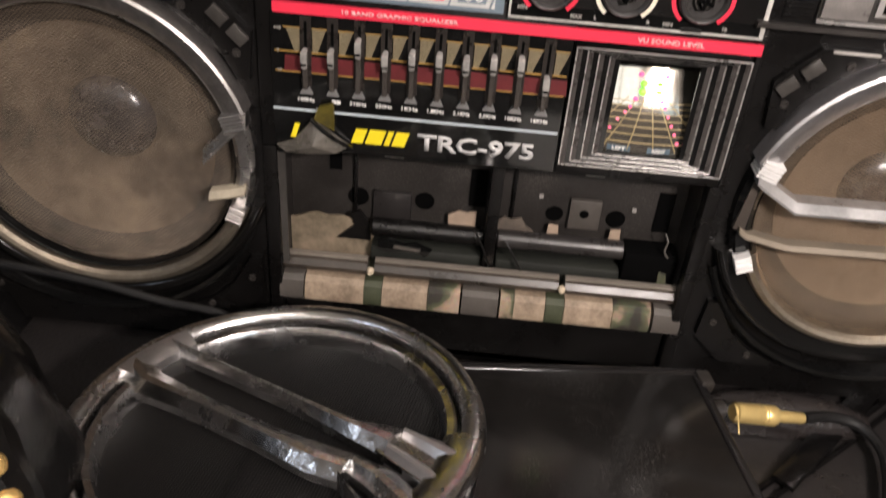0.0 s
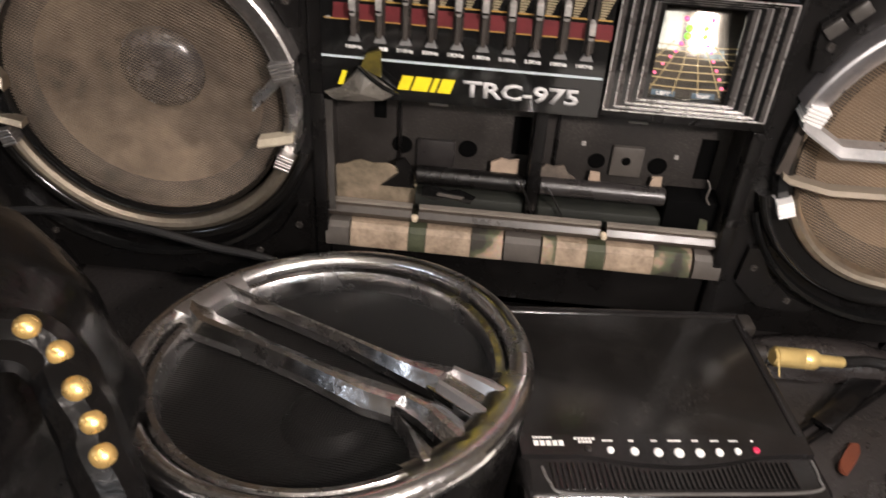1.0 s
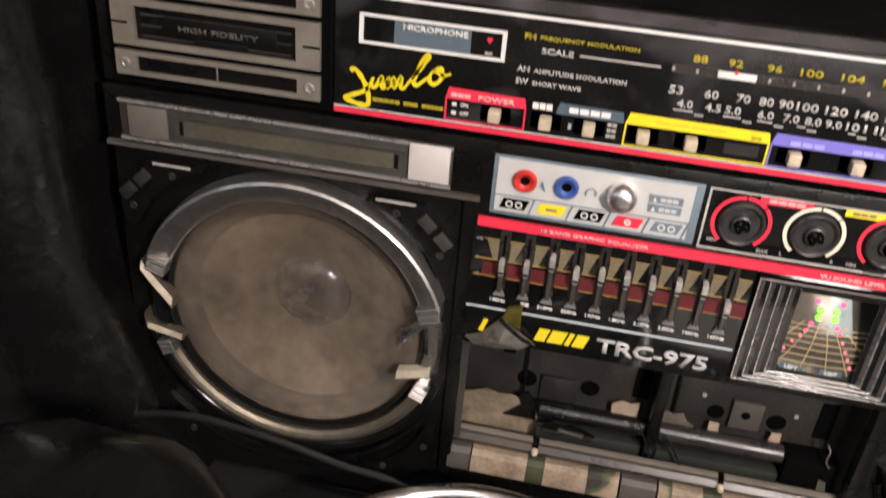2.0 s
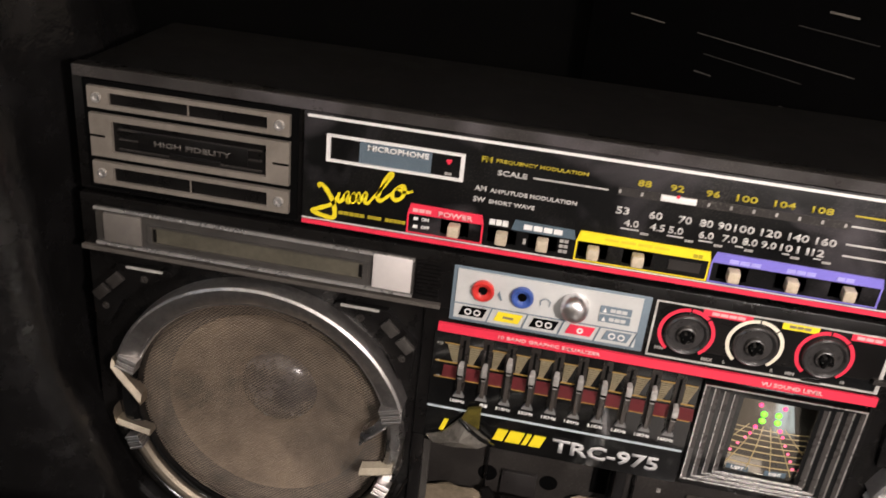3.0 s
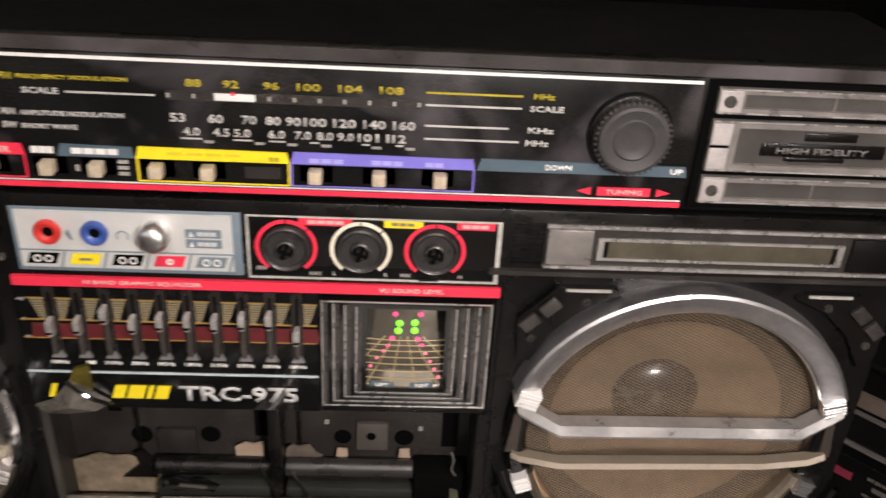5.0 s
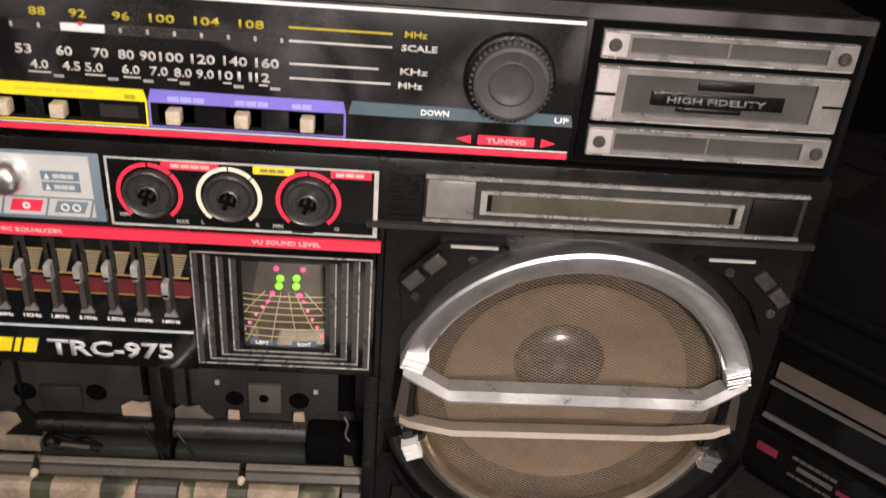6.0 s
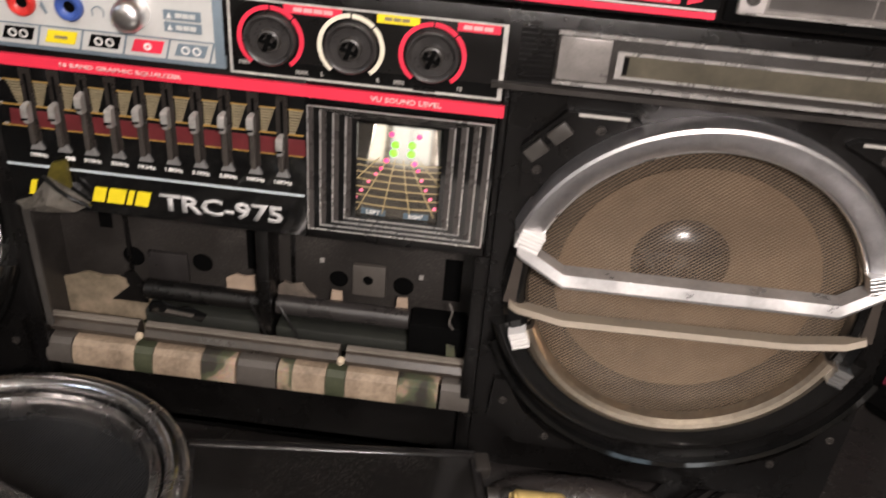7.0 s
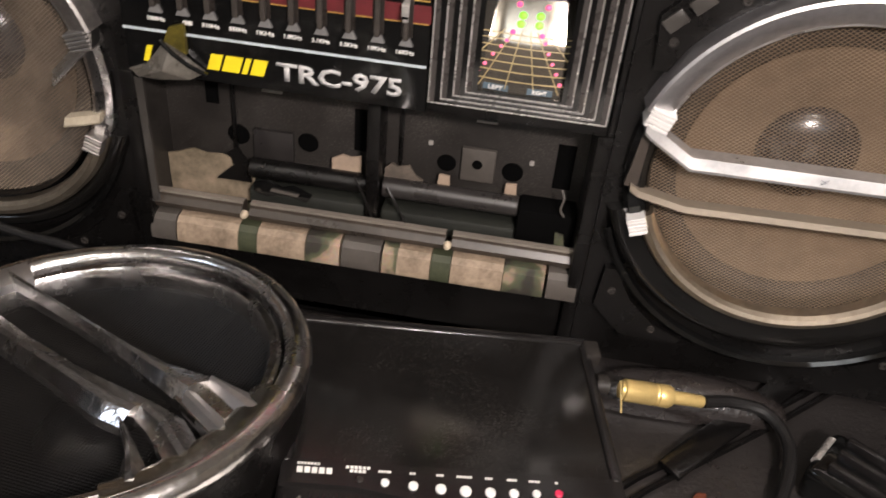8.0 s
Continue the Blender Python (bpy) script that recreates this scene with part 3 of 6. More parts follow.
def woofer(side, whole):
    """One large speaker: cone, cap, wire grille, chrome ring in two arcs, crossing bars (whole, or broken to stubs)."""
    cx, cz = 0.2295 if whole else -0.2250, 0.1395
    low = 0.0792 if whole else 0.0855
    sp = new("woofer")
    sp.parent = stereo
    tagged(sp, "speaker with tan paper cone and chrome ring" + (" and crossing bars" if whole else ", its bars broken off"))
    sp.empty_display_size = 0.02
    part("cone", lathe(bmesh.new(), [(0.0675, 0.012), (0.0655, 0.0135), (0.050, 0.021), (0.034, 0.030), (0.020, 0.038)], cx, cz, 64), cone_paper if whole else cone_paper_dusty, sp, "tan paper cone")
    part("surround", lathe(bmesh.new(), [(0.0920, 0.013), (0.0860, 0.0125), (0.0820, 0.0100), (0.0770, 0.0085), (0.0725, 0.0098), (0.0690, 0.0125), (0.0674, 0.0130)], cx, cz, 64), cone_edge if whole else cone_edge_dusty, sp, "dark rolled edge of the cone")
    part("dust_cap", lathe(bmesh.new(), [(0.0265, 0.0350), (0.0255, 0.0325), (0.0215, 0.0290), (0.0155, 0.0262), (0.008, 0.0246), (0.0, 0.0242)], cx, cz, 40), cap_grey, sp, "shiny dark dust cap")
    wires(0.0812, 0.00168, 0.00018, cx, cz, 0.0035, (-25, 42), wire_mat if whole else wire_dusty, sp)
    part("inner_rim", lathe(bmesh.new(), [(0.0925, 0.0135), (0.0850, 0.0110), (0.0812, 0.0050), (0.0815, -0.001), (0.0827, -0.0028), (0.0838, 0.003)], cx, cz, 72), black_gloss, sp)
    part("ring_arc", lathe(bmesh.new(), RING, cx, cz, 60, 19.5, 160.5, close=True), ring_chrome if whole else ring_dull, sp, "satin chrome arc of the ring" if whole else "dull stained chrome arc of the ring", smooth=25)
    part("ring_arc", lathe(bmesh.new(), [(r + low, y) for r, y in LOW_RING], cx, cz, 60, 199, 341, close=True), cream_chrome, sp, "yellowed chrome arc of the ring", smooth=25)
    part("ring_lip", lathe(bmesh.new(), RING_LIP, cx, cz, 60, 19.5, 160.5, close=True), bright_chrome if whole else chrome, sp, "thin polished inner lip", smooth=25)
    for a0, a1 in ((-19, 19.5), (160.5, 199)):
        prof = [(0.0827, 0.003), (0.0833, -0.0030), (0.0860, -0.0050), (0.0915, -0.0050), (0.0942, -0.0025), (0.0949, 0.003)]
        grey_side = (not whole) and a0 < 0
        part("ring_side", lathe(bmesh.new(), prof, cx, cz, 20, a0 + 0.4, a1 - 0.4, close=True), old_chrome if grey_side else black_gloss, sp, smooth=25)
    part("outer_moulding", lathe(bmesh.new(), [(low + 0.0089, 0.0035), (low + 0.0091, -0.0028), (0.0965, -0.0050), (0.0992, -0.0052), (0.1015, -0.0030), (0.1030, 0.0032)], cx, cz, 60, 196, 344, close=True), dark_chrome, sp, "dark glossy moulding below the ring", smooth=60)
    # ribbed bright clips where the arcs end
    for a in (17.6, 161.6, 201.2, 339.0):
        bm = bmesh.new()
        for k in range(5):
            r = slab(0.0828 if a < 180 else 0.0838, 0.0952 if a < 180 else 0.0932, -0.0112 + 0.0004 * (k % 2), 0.002, -0.0052 + k * 0.0021, -0.0052 + k * 0.0021 + 0.0017, bevel=0.0003, seg=1)
            r.transform(Matrix.Translation((cx, 0, cz)) @ Matrix.Rotation(-radians(a), 4, "Y"))
            me = bpy.data.meshes.new("tmp")
            r.to_mesh(me)
            r.free()
            bm.from_mesh(me)
            bpy.data.meshes.remove(me)
        # left clips get a paler copy: the light they catch is in the colour
        part("ribbed_clip", bm, clip_lit if whole and 90 < a < 270 else bright_chrome if whole else ring_dull, sp, "ribbed bright clip")
    def bar(pts, high, material, y0, y1, name, label):
        bm = bmesh.new()
        n = len(pts)
        rows = []
        for i, (x, z) in enumerate(pts):
            h = high / 2
            rows.append([bm.verts.new((cx + x, y, cz + z + o)) for y, o in ((y1, h), (y0 + 0.0024, h), (y0 + 0.0002, -h * 0.45), (y0 + 0.0006, -h * 0.9), (y1, -h))])
        for i in range(n - 1):
            for j in range(5):
                k = (j + 1) % 5
                bm.faces.new((rows[i][j], rows[i][k], rows[i + 1][k], rows[i + 1][j]))
        bm.faces.new(rows[0])
        bm.faces.new(rows[-1][::-1])
        part(name, bm, material, sp, label, smooth=20)
    top = [(-0.0900, 0.0245), (-0.0865, 0.0215), (-0.0655, 0.0082), (0.0695, 0.0090), (0.0860, 0.0215), (0.0900, 0.0250)]
    thin = [(-0.0905, -0.0105), (-0.0860, -0.0135), (-0.0620, -0.0188), (0.0540, -0.0165), (0.0800, -0.0130), (0.0890, -0.0085)]
    if whole:
        bar(top, 0.0072, bar_chrome, -0.0128, -0.001, "upper_bar", "bent chrome bar across the speaker")
        bar(thin, 0.0032, cream_bar, -0.0106, -0.001, "lower_bar", "thin yellowed bar")
        for sx in (-1, 1):
            bm = bmesh.new()
            prism(bm, [(cx + sx * 0.0935, cz - 0.011), (cx + sx * 0.0895, cz + 0.021), (cx + sx * 0.0860, cz + 0.017), (cx + sx * 0.0870, cz - 0.012)][::sx], -0.006, 0.001)
            part("bar_end", bm, mat("brown_end_plate", (0.05, 0.039, 0.031), 0.6, grain=0.4, scale=60) if sx < 0 else bpy.data.materials["brown_end_plate"], sp, "dusty end plate between the bars")
    else:
        bar([(-0.0950, 0.0260), (-0.0905, 0.0190), (-0.0765, 0.0020)], 0.0075, cream_chrome, -0.0105, -0.001, "bar_stub", "snapped end of a bar")
        bar([(0.0920, 0.0285), (0.0850, 0.0230), (0.0670, 0.0040)], 0.0085, old_chrome, -0.0105, -0.001, "bar_stub", "snapped end of a bar")
        bar([(-0.0960, -0.0100), (-0.0945, -0.0190), (-0.0720, -0.0235)], 0.0040, cream_chrome, -0.0100, -0.001, "bar_stub", "snapped end of a bar")
        bar([(0.0885, -0.0160), (0.0800, -0.0185), (0.0680, -0.0215)], 0.0050, stub_cream, -0.0100, -0.001, "bar_stub", "snapped cream end of a bar")


def tweeter_grille(side):
    """Grey metal grille of three rows beside the dial."""
    x0, x1 = (0.2158, 0.3270) if side > 0 else (-0.3240, -0.2085)
    base = plate("tweeter_grille", x0 - 0.004, x1 + 0.004, 0.2815, 0.3455, hole_black, stereo, y=-0.0005, thick=0.002, label="grey metal grille of three rows")
    for z0, z1 in ((0.3305, 0.3425), (0.2855, 0.2990)):
        bm = frame_outline(bmesh.new(), x0, x1, z0, z1, 0.0125, 0.0026, -0.0035, 0.0)
        box(bm, (x0 + x1) / 2 - 0.0004, (x0 + x1) / 2 + 0.0004, -0.002, 0.0, z0 + 0.0026, z1 - 0.0026)
        row = part("grille_frame", bm, taupe_metal if side < 0 else worn_silver, base, smooth=0)
        part("slot_back", slab(x0 + 0.0125, x1 - 0.0125, -0.0016, -0.0006, z0 + 0.0026, z1 - 0.0026), black_plastic if side < 0 else grille_grey, base, smooth=0)
        if side > 0:
            for z in (z0, z1 - 0.0006):
                part("worn_edge", slab(x0 + 0.001, x1 - 0.001, -0.0039, -0.0035, z, z + 0.0006), silver, base, "rubbed bright edge", smooth=0)
            part("worn_end", slab(x0 + 0.0004, x0 + 0.0112, -0.0042, -0.0035, z0 + 0.0009, z1 - 0.0009, bevel=0.0003, seg=1), end_tile, base, "pale worn end block")
        for x in (x0 + 0.0055, x1 - 0.0055):
            part("screw", screw(bmesh.new(), x, (z0 + z1) / 2, -0.0035 if side < 0 else -0.0043, 0.0029), silver if side < 0 else vent_dark, base)
    z0, z1 = 0.3022, 0.3272
    bm = frame_outline(bmesh.new(), x0, x1, z0, z1, 0.0130, 0.0034, -0.0035, 0.0)
    part("grille_frame", bm, taupe_metal if side < 0 else worn_silver, base, smooth=0)
    part("window_back", slab(x0 + 0.013, x1 - 0.013, -0.0012, -0.0004, z0 + 0.0034, z1 - 0.0034), grille_grey if side > 0 else black_plastic, base, smooth=0)
    if side > 0:
        for z in (z0, z1 - 0.0006):
            part("worn_edge", slab(x0 + 0.001, x1 - 0.001, -0.0039, -0.0035, z, z + 0.0006), silver, base, "rubbed bright edge", smooth=0)
        for z in (z0 + 0.0010, z0 + 0.0132):
            part("worn_end", slab(x0 + 0.0004, x0 + 0.0095, -0.0042, -0.0035, z, z + 0.0105, bevel=0.0003, seg=1), end_tile, base, "pale worn end block")
    for a, b in ((x0, x0 + 0.009), (x1 - 0.009, x1)):
        part("notch", slab(a, b, -0.0041, -0.0034, 0.3140, 0.3150), hole_black, base, smooth=0)
    cx = (x0 + x1) / 2
    bm = bmesh.new()
    if side > 0:
        box(bm, cx - 0.030, cx + 0.0300, -0.0024, -0.0012, 0.3100, 0.3168, bevel=0.0005)
        box(bm, cx - 0.010, cx + 0.0150, -0.0024, -0.0012, 0.3180, 0.3222, bevel=0.0005)
        box(bm, cx - 0.018, cx + 0.0115, -0.0024, -0.0012, 0.3076, 0.3099, bevel=0.0005)
    else:
        box(bm, cx - 0.030, cx + 0.034, -0.0024, -0.0012, 0.3098, 0.3196, bevel=0.0005)
        box(bm, cx - 0.012, cx + 0.018, -0.0024, -0.0012, 0.3070, 0.3097, bevel=0.0005)
    part("name_plate", bm, black_plastic, base)
    write("HIGH FIDELITY", cx - 0.0006 if side > 0 else cx + 0.002, 0.3116 if side > 0 else 0.3127, 0.0031, mat("faded_ink", (0.18, 0.17, 0.165), 0.5, grain=0.5, scale=200) if side > 0 else deck_light, base, wide=0.0446, y=-0.0029, align=0.5)
    if side < 0:
        bm = bmesh.new()
        for i in range(3):
            box(bm, x0 + 0.016, x1 - 0.016, -0.0020, -0.0012, 0.3072 + i * 0.0058, 0.3082 + i * 0.0058)
        part("rib", bm, deck_grey, base, smooth=0)


def slot_vent(side):
    """The long silver-framed slot under the grille, with its square tile and ribbed block."""
    s = side
    near, far = (0.1455, 0.2985) if s > 0 else (0.1355, 0.2960)
    def X(a, b):
        return sorted((s * a, s * b))
    base = plate("slot_vent", *X(near - 0.001, 0.3250), 0.2475, 0.2712, vent_dark if s < 0 else deck_grey, stereo, y=-0.0040, thick=0.003, bevel=0.0004, label="silver framed slot")
    bm = bmesh.new()
    a, b = X(near - 0.001, 0.3250)
    box(bm, a, b, -0.0055, -0.0040, 0.2698, 0.2714)
    box(bm, a, b, -0.0055, -0.0040, 0.2474, 0.2490)
    part("rail", bm, silver, base, smooth=0)
    a, b = X(near + 0.0252, far - 0.0035)
    part("slot_frame", frame_outline(bmesh.new(), a, b, 0.2525, 0.2645, 0.0030, 0.0012, -0.0052, -0.0040), silver if s > 0 else vent_dark, base, smooth=0)
    # left slot slightly paler: its tan sheen is put into the colour
    part("slot", slab(a + 0.003, b - 0.003, -0.0046, -0.0041, 0.2538, 0.2632), mat("slot_olive", (0.10, 0.088, 0.062) if s > 0 else (0.12, 0.108, 0.080), 0.4, grain=0.55, scale=45), base, smooth=0)
    for u, v in ((far - 0.0070, far - 0.0090), (near + 0.0305, near + 0.0285)):
        a, b = X(u, v)
        part("slot_stop", slab(a, b, -0.0050, -0.0046, 0.2545, 0.2625), black_plastic, base, smooth=0)
    a, b = X(near, near + 0.0224)
    part("tile", slab(a, b, -0.0062, -0.0040, 0.2500, 0.2694 if s > 0 else 0.2712, bevel=0.0006), white_tile if s < 0 else worn_silver, base, "pale square tile" if s < 0 else "silver square tile")
    a, b = X(far, far + 0.0235)
    part("tile", slab(a, b, -0.0058, -0.0040, 0.2500, 0.2685, bevel=0.0006), mat("taupe_tile", (0.15, 0.135, 0.12), 0.4, grain=0.3, scale=40) if s < 0 else black_plastic, base)
    bm = bmesh.new()
    a, b = X(near - 0.0165, near - 0.0020) if s > 0 else X(0.1200, 0.1330)
    for i in range(10):
        box(bm, a, b, -0.0032, -0.0018, 0.2475 + i * 0.0024, 0.2475 + i * 0.0024 + 0.0015)
    part("ribbed_block", bm, black_plastic, base, smooth=0)
    bm = bmesh.new()
    a, b = X(0.1180, 0.3345)
    prism(bm, [(a, 0.2426), (b, 0.2426), (b, 0.2452), (a, 0.2452)], -0.0052, -0.0019)
    part("ledge", bm, deck_light if s < 0 else deck_grey, base, "rubbed edge below the slot")


shell(stereo)
for side in (-1, 1):
    baffle(stereo, side)
    corner_pieces(stereo, side)
    woofer(side, side > 0)
    tweeter_grille(side)
    slot_vent(side)


def switch(x, z, parent, shift=0.0):
    bm = bmesh.new()
    box(bm, x - 0.0078, x + 0.0078, -0.0016, -0.0006, z - 0.0042, z + 0.0042)
    slot = part("switch_slot", bm, hole_black, parent, smooth=0)
    bm = slab(x - 0.0031 + shift, x + 0.0031 + shift, -0.0085, -0.0014, z - 0.0030, z + 0.0034, bevel=0.0008)
    part("switch_cap", bm, cream, slot, "cream slide switch")


def tuner_panel():
    base = part("tuner_panel", slab(-0.2010, 0.2090, -0.0016, 0.002, 0.2812, 0.3460, bevel=0.0004), dial_black, stereo, "black dial panel with printed scales")
    P = base
    plate("white_line", -0.1990, 0.2080, 0.3434, 0.3449, white_ink, P)
    plate("red_line", -0.2010, 0.2080, 0.2815, 0.2841, red_ink, P)
    plate("thin_line", -0.2010, 0.2080, 0.2847, 0.2852, white_ink, P)
    # microphone box
    part("microphone_frame", frame_outline(bmesh.new(), -0.1880, -0.1133, 0.3202, 0.3356, 0.0021, 0.0014, -0.0030, -0.0015), white_ink, P, smooth=0)
    plate("microphone_grille", -0.1700, -0.1310, 0.3217, 0.3341, slate_ink, P, y=-0.0019, thick=0.0004)
    bm = bmesh.new()
    for i in range(12):
        box(bm, -0.1700, -0.1310, -0.0023, -0.0019, 0.3221 + i * 0.00095, 0.3221 + i * 0.00095 + 0.0004)
    part("grille_slat", bm, jack_frame, P, smooth=0)
    write("MICROPHONE", -0.1655, 0.3296, 0.0031, white_ink, P, wide=0.0330, y=-0.0028)
    bm = prism(bmesh.new(), [(-0.1232, 0.3305), (-0.1224, 0.3314), (-0.1216, 0.3309), (-0.1208, 0.3314), (-0.1200, 0.3305), (-0.1216, 0.3284)], -0.0026, -0.0016)
    part("red_mark", bm, red_ink, P, smooth=0)
    bars(-0.1235, -0.1195, 0.3225, 0.3240, 2, grey_line, P)
    # yellow hand-drawn script
    strokes = (
        ([(-0.1908, 0.3042), (-0.1921, 0.3056), (-0.1902, 0.3060), (-0.1876, 0.3037), (-0.1851, 0.3000), (-0.1832, 0.2965), (-0.1824, 0.2925), (-0.1822, 0.2890), (-0.1836, 0.2870), (-0.1875, 0.2872), (-0.1922, 0.2884), (-0.1948, 0.2894), (-0.1938, 0.2906), (-0.1896, 0.2924), (-0.1851, 0.2946), (-0.1822, 0.2976), (-0.1806, 0.3008), (-0.1801, 0.3030)], 0.0024),
        ([(-0.1801, 0.3030), (-0.1808, 0.2994), (-0.1798, 0.2973), (-0.1778, 0.2992), (-0.1755, 0.3038), (-0.1756, 0.2993), (-0.1742, 0.2982), (-0.1718, 0.3036), (-0.1722, 0.2982), (-0.1689, 0.3040), (-0.1690, 0.2988), (-0.1652, 0.3050), (-0.1655, 0.2996), (-0.1634, 0.2995), (-0.1611, 0.3034)], 0.0021),
        ([(-0.1623, 0.3010), (-0.1592, 0.3056), (-0.1550, 0.3115), (-0.1520, 0.3164), (-0.1512, 0.3182), (-0.1528, 0.3180), (-0.1553, 0.3134), (-0.1576, 0.3072), (-0.1588, 0.3032), (-0.1566, 0.3020), (-0.1533, 0.3049), (-0.1508, 0.3074)], 0.0021),
        ([(-0.1474, 0.3112), (-0.1498, 0.3092), (-0.1505, 0.3055), (-0.1486, 0.3037), (-0.1455, 0.3054), (-0.1438, 0.3095), (-0.1450, 0.3124), (-0.1474, 0.3112), (-0.1458, 0.3098), (-0.1425, 0.3091), (-0.1394, 0.3103)], 0.0019))
    for k, (pts, w) in enumerate(strokes):
        line = [(p.x, p.y) for p in spline([(x, z, 0) for x, z in pts], 5)]
        n = len(line)
        wide = [w * (0.55 + 0.45 * min(1.0, 5 * i / n, 5 * (n - 1 - i) / n)) * (1 + 0.12 * math.sin(i * 0.9)) for i in range(n)]
        part("script_stroke", ribbon(bmesh.new(), line, wide, -0.0022 - 0.0002 * k, -0.0014), yellow_ink, P, "yellow hand-drawn script stroke", smooth=0)
    for a, b in ((-0.1800, -0.1650), (-0.1634, -0.1556), (-0.1536, -0.1420)):
        bars(a, b, 0.2900, 0.2919, 5, dull_yellow, P)
    # dial writing
    write("FM", -0.1048, 0.3330, 0.0031, dull_yellow, P, wide=0.0056)
    write("FREQUENCY MODULATION", -0.0972, 0.3333, 0.0023, dull_yellow, P, wide=0.0480)
    write("SCALE", -0.0958, 0.3268, 0.0029, dial_white, P, wide=0.0158)
    plate("scale_line", -0.0770, -0.0380, 0.3277, 0.3285, dial_white, P)
    write("AM", -0.1068, 0.3166, 0.0031, dial_white, P, wide=0.0064)
    write("AMPLITUDE MODULATION", -0.0985, 0.3166, 0.0023, dial_white, P, wide=0.0460)
    write("SW", -0.1068, 0.3102, 0.0031, dial_white, P, wide=0.0064)
    write("SHORT WAVE", -0.0985, 0.3103, 0.0023, dial_white, P, wide=0.0245)
    for n, x in (("88", -0.0206), ("92", -0.0042), ("96", 0.0136), ("100", 0.0304), ("104", 0.0489), ("108", 0.0674)):
        write(n, x, 0.3326, 0.0036, dull_yellow, P, align=0.5, bold=0.022, wide=0.0035 * len(n))
    for n, x in (("53", -0.0288), ("60", -0.0118), ("70", 0.0032), ("80", 0.0140), ("90", 0.0231), ("100", 0.0330), ("120", 0.0463), ("140", 0.0600), ("160", 0.0735)):
        write(n, x, 0.3159, 0.0042, dial_white, P, align=0.5, bold=0.022, wide=0.0034 * len(n))
    for n, x in (("4.0", -0.0231), ("4.5", -0.0097), ("5.0", -0.0002), ("6.0", 0.0153), ("7.0", 0.0272), ("8.0", 0.0374), ("9.0", 0.0468), ("10", 0.0556), ("11", 0.0637), ("12", 0.0713)):
        write(n, x, 0.3095, 0.0040, dial_white, P, align=0.5, bold=0.022, wide=0.0076 if len(n) > 2 else 0.0062)
    for a, b in ((-0.0281, -0.0187), (-0.0042, 0.0043), (0.0120, 0.0192), (0.0306, 0.0347), (0.0543, 0.0578), (0.0698, 0.0735)):
        plate("underline", a, b, 0.3078, 0.3084, dial_white, P)
        bars(b + 0.0010, b + 0.0055, 0.3062, 0.3074, 3, grey_line, P)
    bm = bmesh.new()
    for i in range(11):
        x = -0.0320 + i * 0.0112
        box(bm, x - 0.0006, x + 0.0006, -0.0022, -0.0016, 0.3274, 0.3294)
    part("tick_mark", bm, grey_line, P, smooth=0)
    plate("dial_slot", -0.0330, 0.0820, 0.3262, 0.3306, deck_grey, P, y=-0.0019, thick=0.0003)
    part("dial_pointer", slab(-0.0115, 0.0066, -0.0034, -0.0018, 0.3270, 0.3303, bevel=0.0004), white_ink, P, "white dial pointer")
    plate("pointer_mark", -0.0038, -0.0022, 0.3297, 0.3314, red_ink, P, y=-0.0037)
    for z, m in ((0.3339, dull_yellow), (0.3281, dial_white), (0.3182, dial_white), (0.3118, dial_white)):
        plate("scale_line", 0.0830, 0.1212 if z == 0.3182 else 0.1266, z, z + 0.0008, m, P)
    for n, x, z, w, m in (("MHz", 0.1318, 0.3330, 0.0095, dull_yellow), ("SCALE", 0.1305, 0.3272, 0.0155, dial_white), ("KHz", 0.1305, 0.3168, 0.0120, dial_white), ("MHz", 0.1300, 0.3105, 0.0105, dial_white)):
        write(n, x, z, 0.0028, m, P, wide=w)
    # coloured switch groups
    def group(x0, x1, material, down, name):
        bm = prism(bmesh.new(), [(x0, 0.2975), (x1, 0.2975), (x1 - 0.0012, 0.3028), (x0 + 0.0016, 0.3034)], -0.0026, -0.0016)
        g = part(name, bm, material, P, smooth=0)
        if down:
            bm = bmesh.new()
            box(bm, x0, x0 + 0.0009, -0.0022, -0.0016, 0.2865, 0.2974)
            box(bm, x1 - 0.0009, x1, -0.0022, -0.0016, 0.2865, 0.2974)
            box(bm, x0, x1, -0.0026, -0.0022, 0.2860, 0.2867)
            part("group_outline", bm, material, P, smooth=0)
        return g
    group(-0.1415, -0.0995, red_ink, True, "power_header")
    write("POWER", -0.1245, 0.2985, 0.0030, pink_ink, P, wide=0.0190, y=-0.0031)
    bars(-0.1385, -0.1280, 0.2990, 0.3010, 3, pink_ink, P, y=-0.0031)
    write("ON", -0.1335, 0.2937, 0.0020, white_ink, P)
    write("OFF", -0.1335, 0.2890, 0.0020, white_ink, P)
    bars(-0.1378, -0.1350, 0.2938, 0.2955, 1, white_ink, P)
    bars(-0.1378, -0.1350, 0.2891, 0.2908, 1, white_ink, P)
    bars(-0.0965, -0.0860, 0.2984, 0.3016, 3, white_ink, P)
    group(-0.0845, -0.0500, slate_ink, False, "mode_header")
    bars(-0.0780, -0.0565, 0.2990, 0.3018, 4, white_ink, P, y=-0.0031)
    bars(-0.0580, -0.0530, 0.2945, 0.2962, 2, grey_line, P)
    bars(-0.0580, -0.0530, 0.2915, 0.2932, 2, grey_line, P)
    bars(-0.0580, -0.0530, 0.2885, 0.2902, 2, grey_line, P)
    bars(-0.0775, -0.0755, 0.2900, 0.2930, 1, grey_line, P)
    group(-0.0495, 0.0208, yellow_ink, True, "yellow_header")
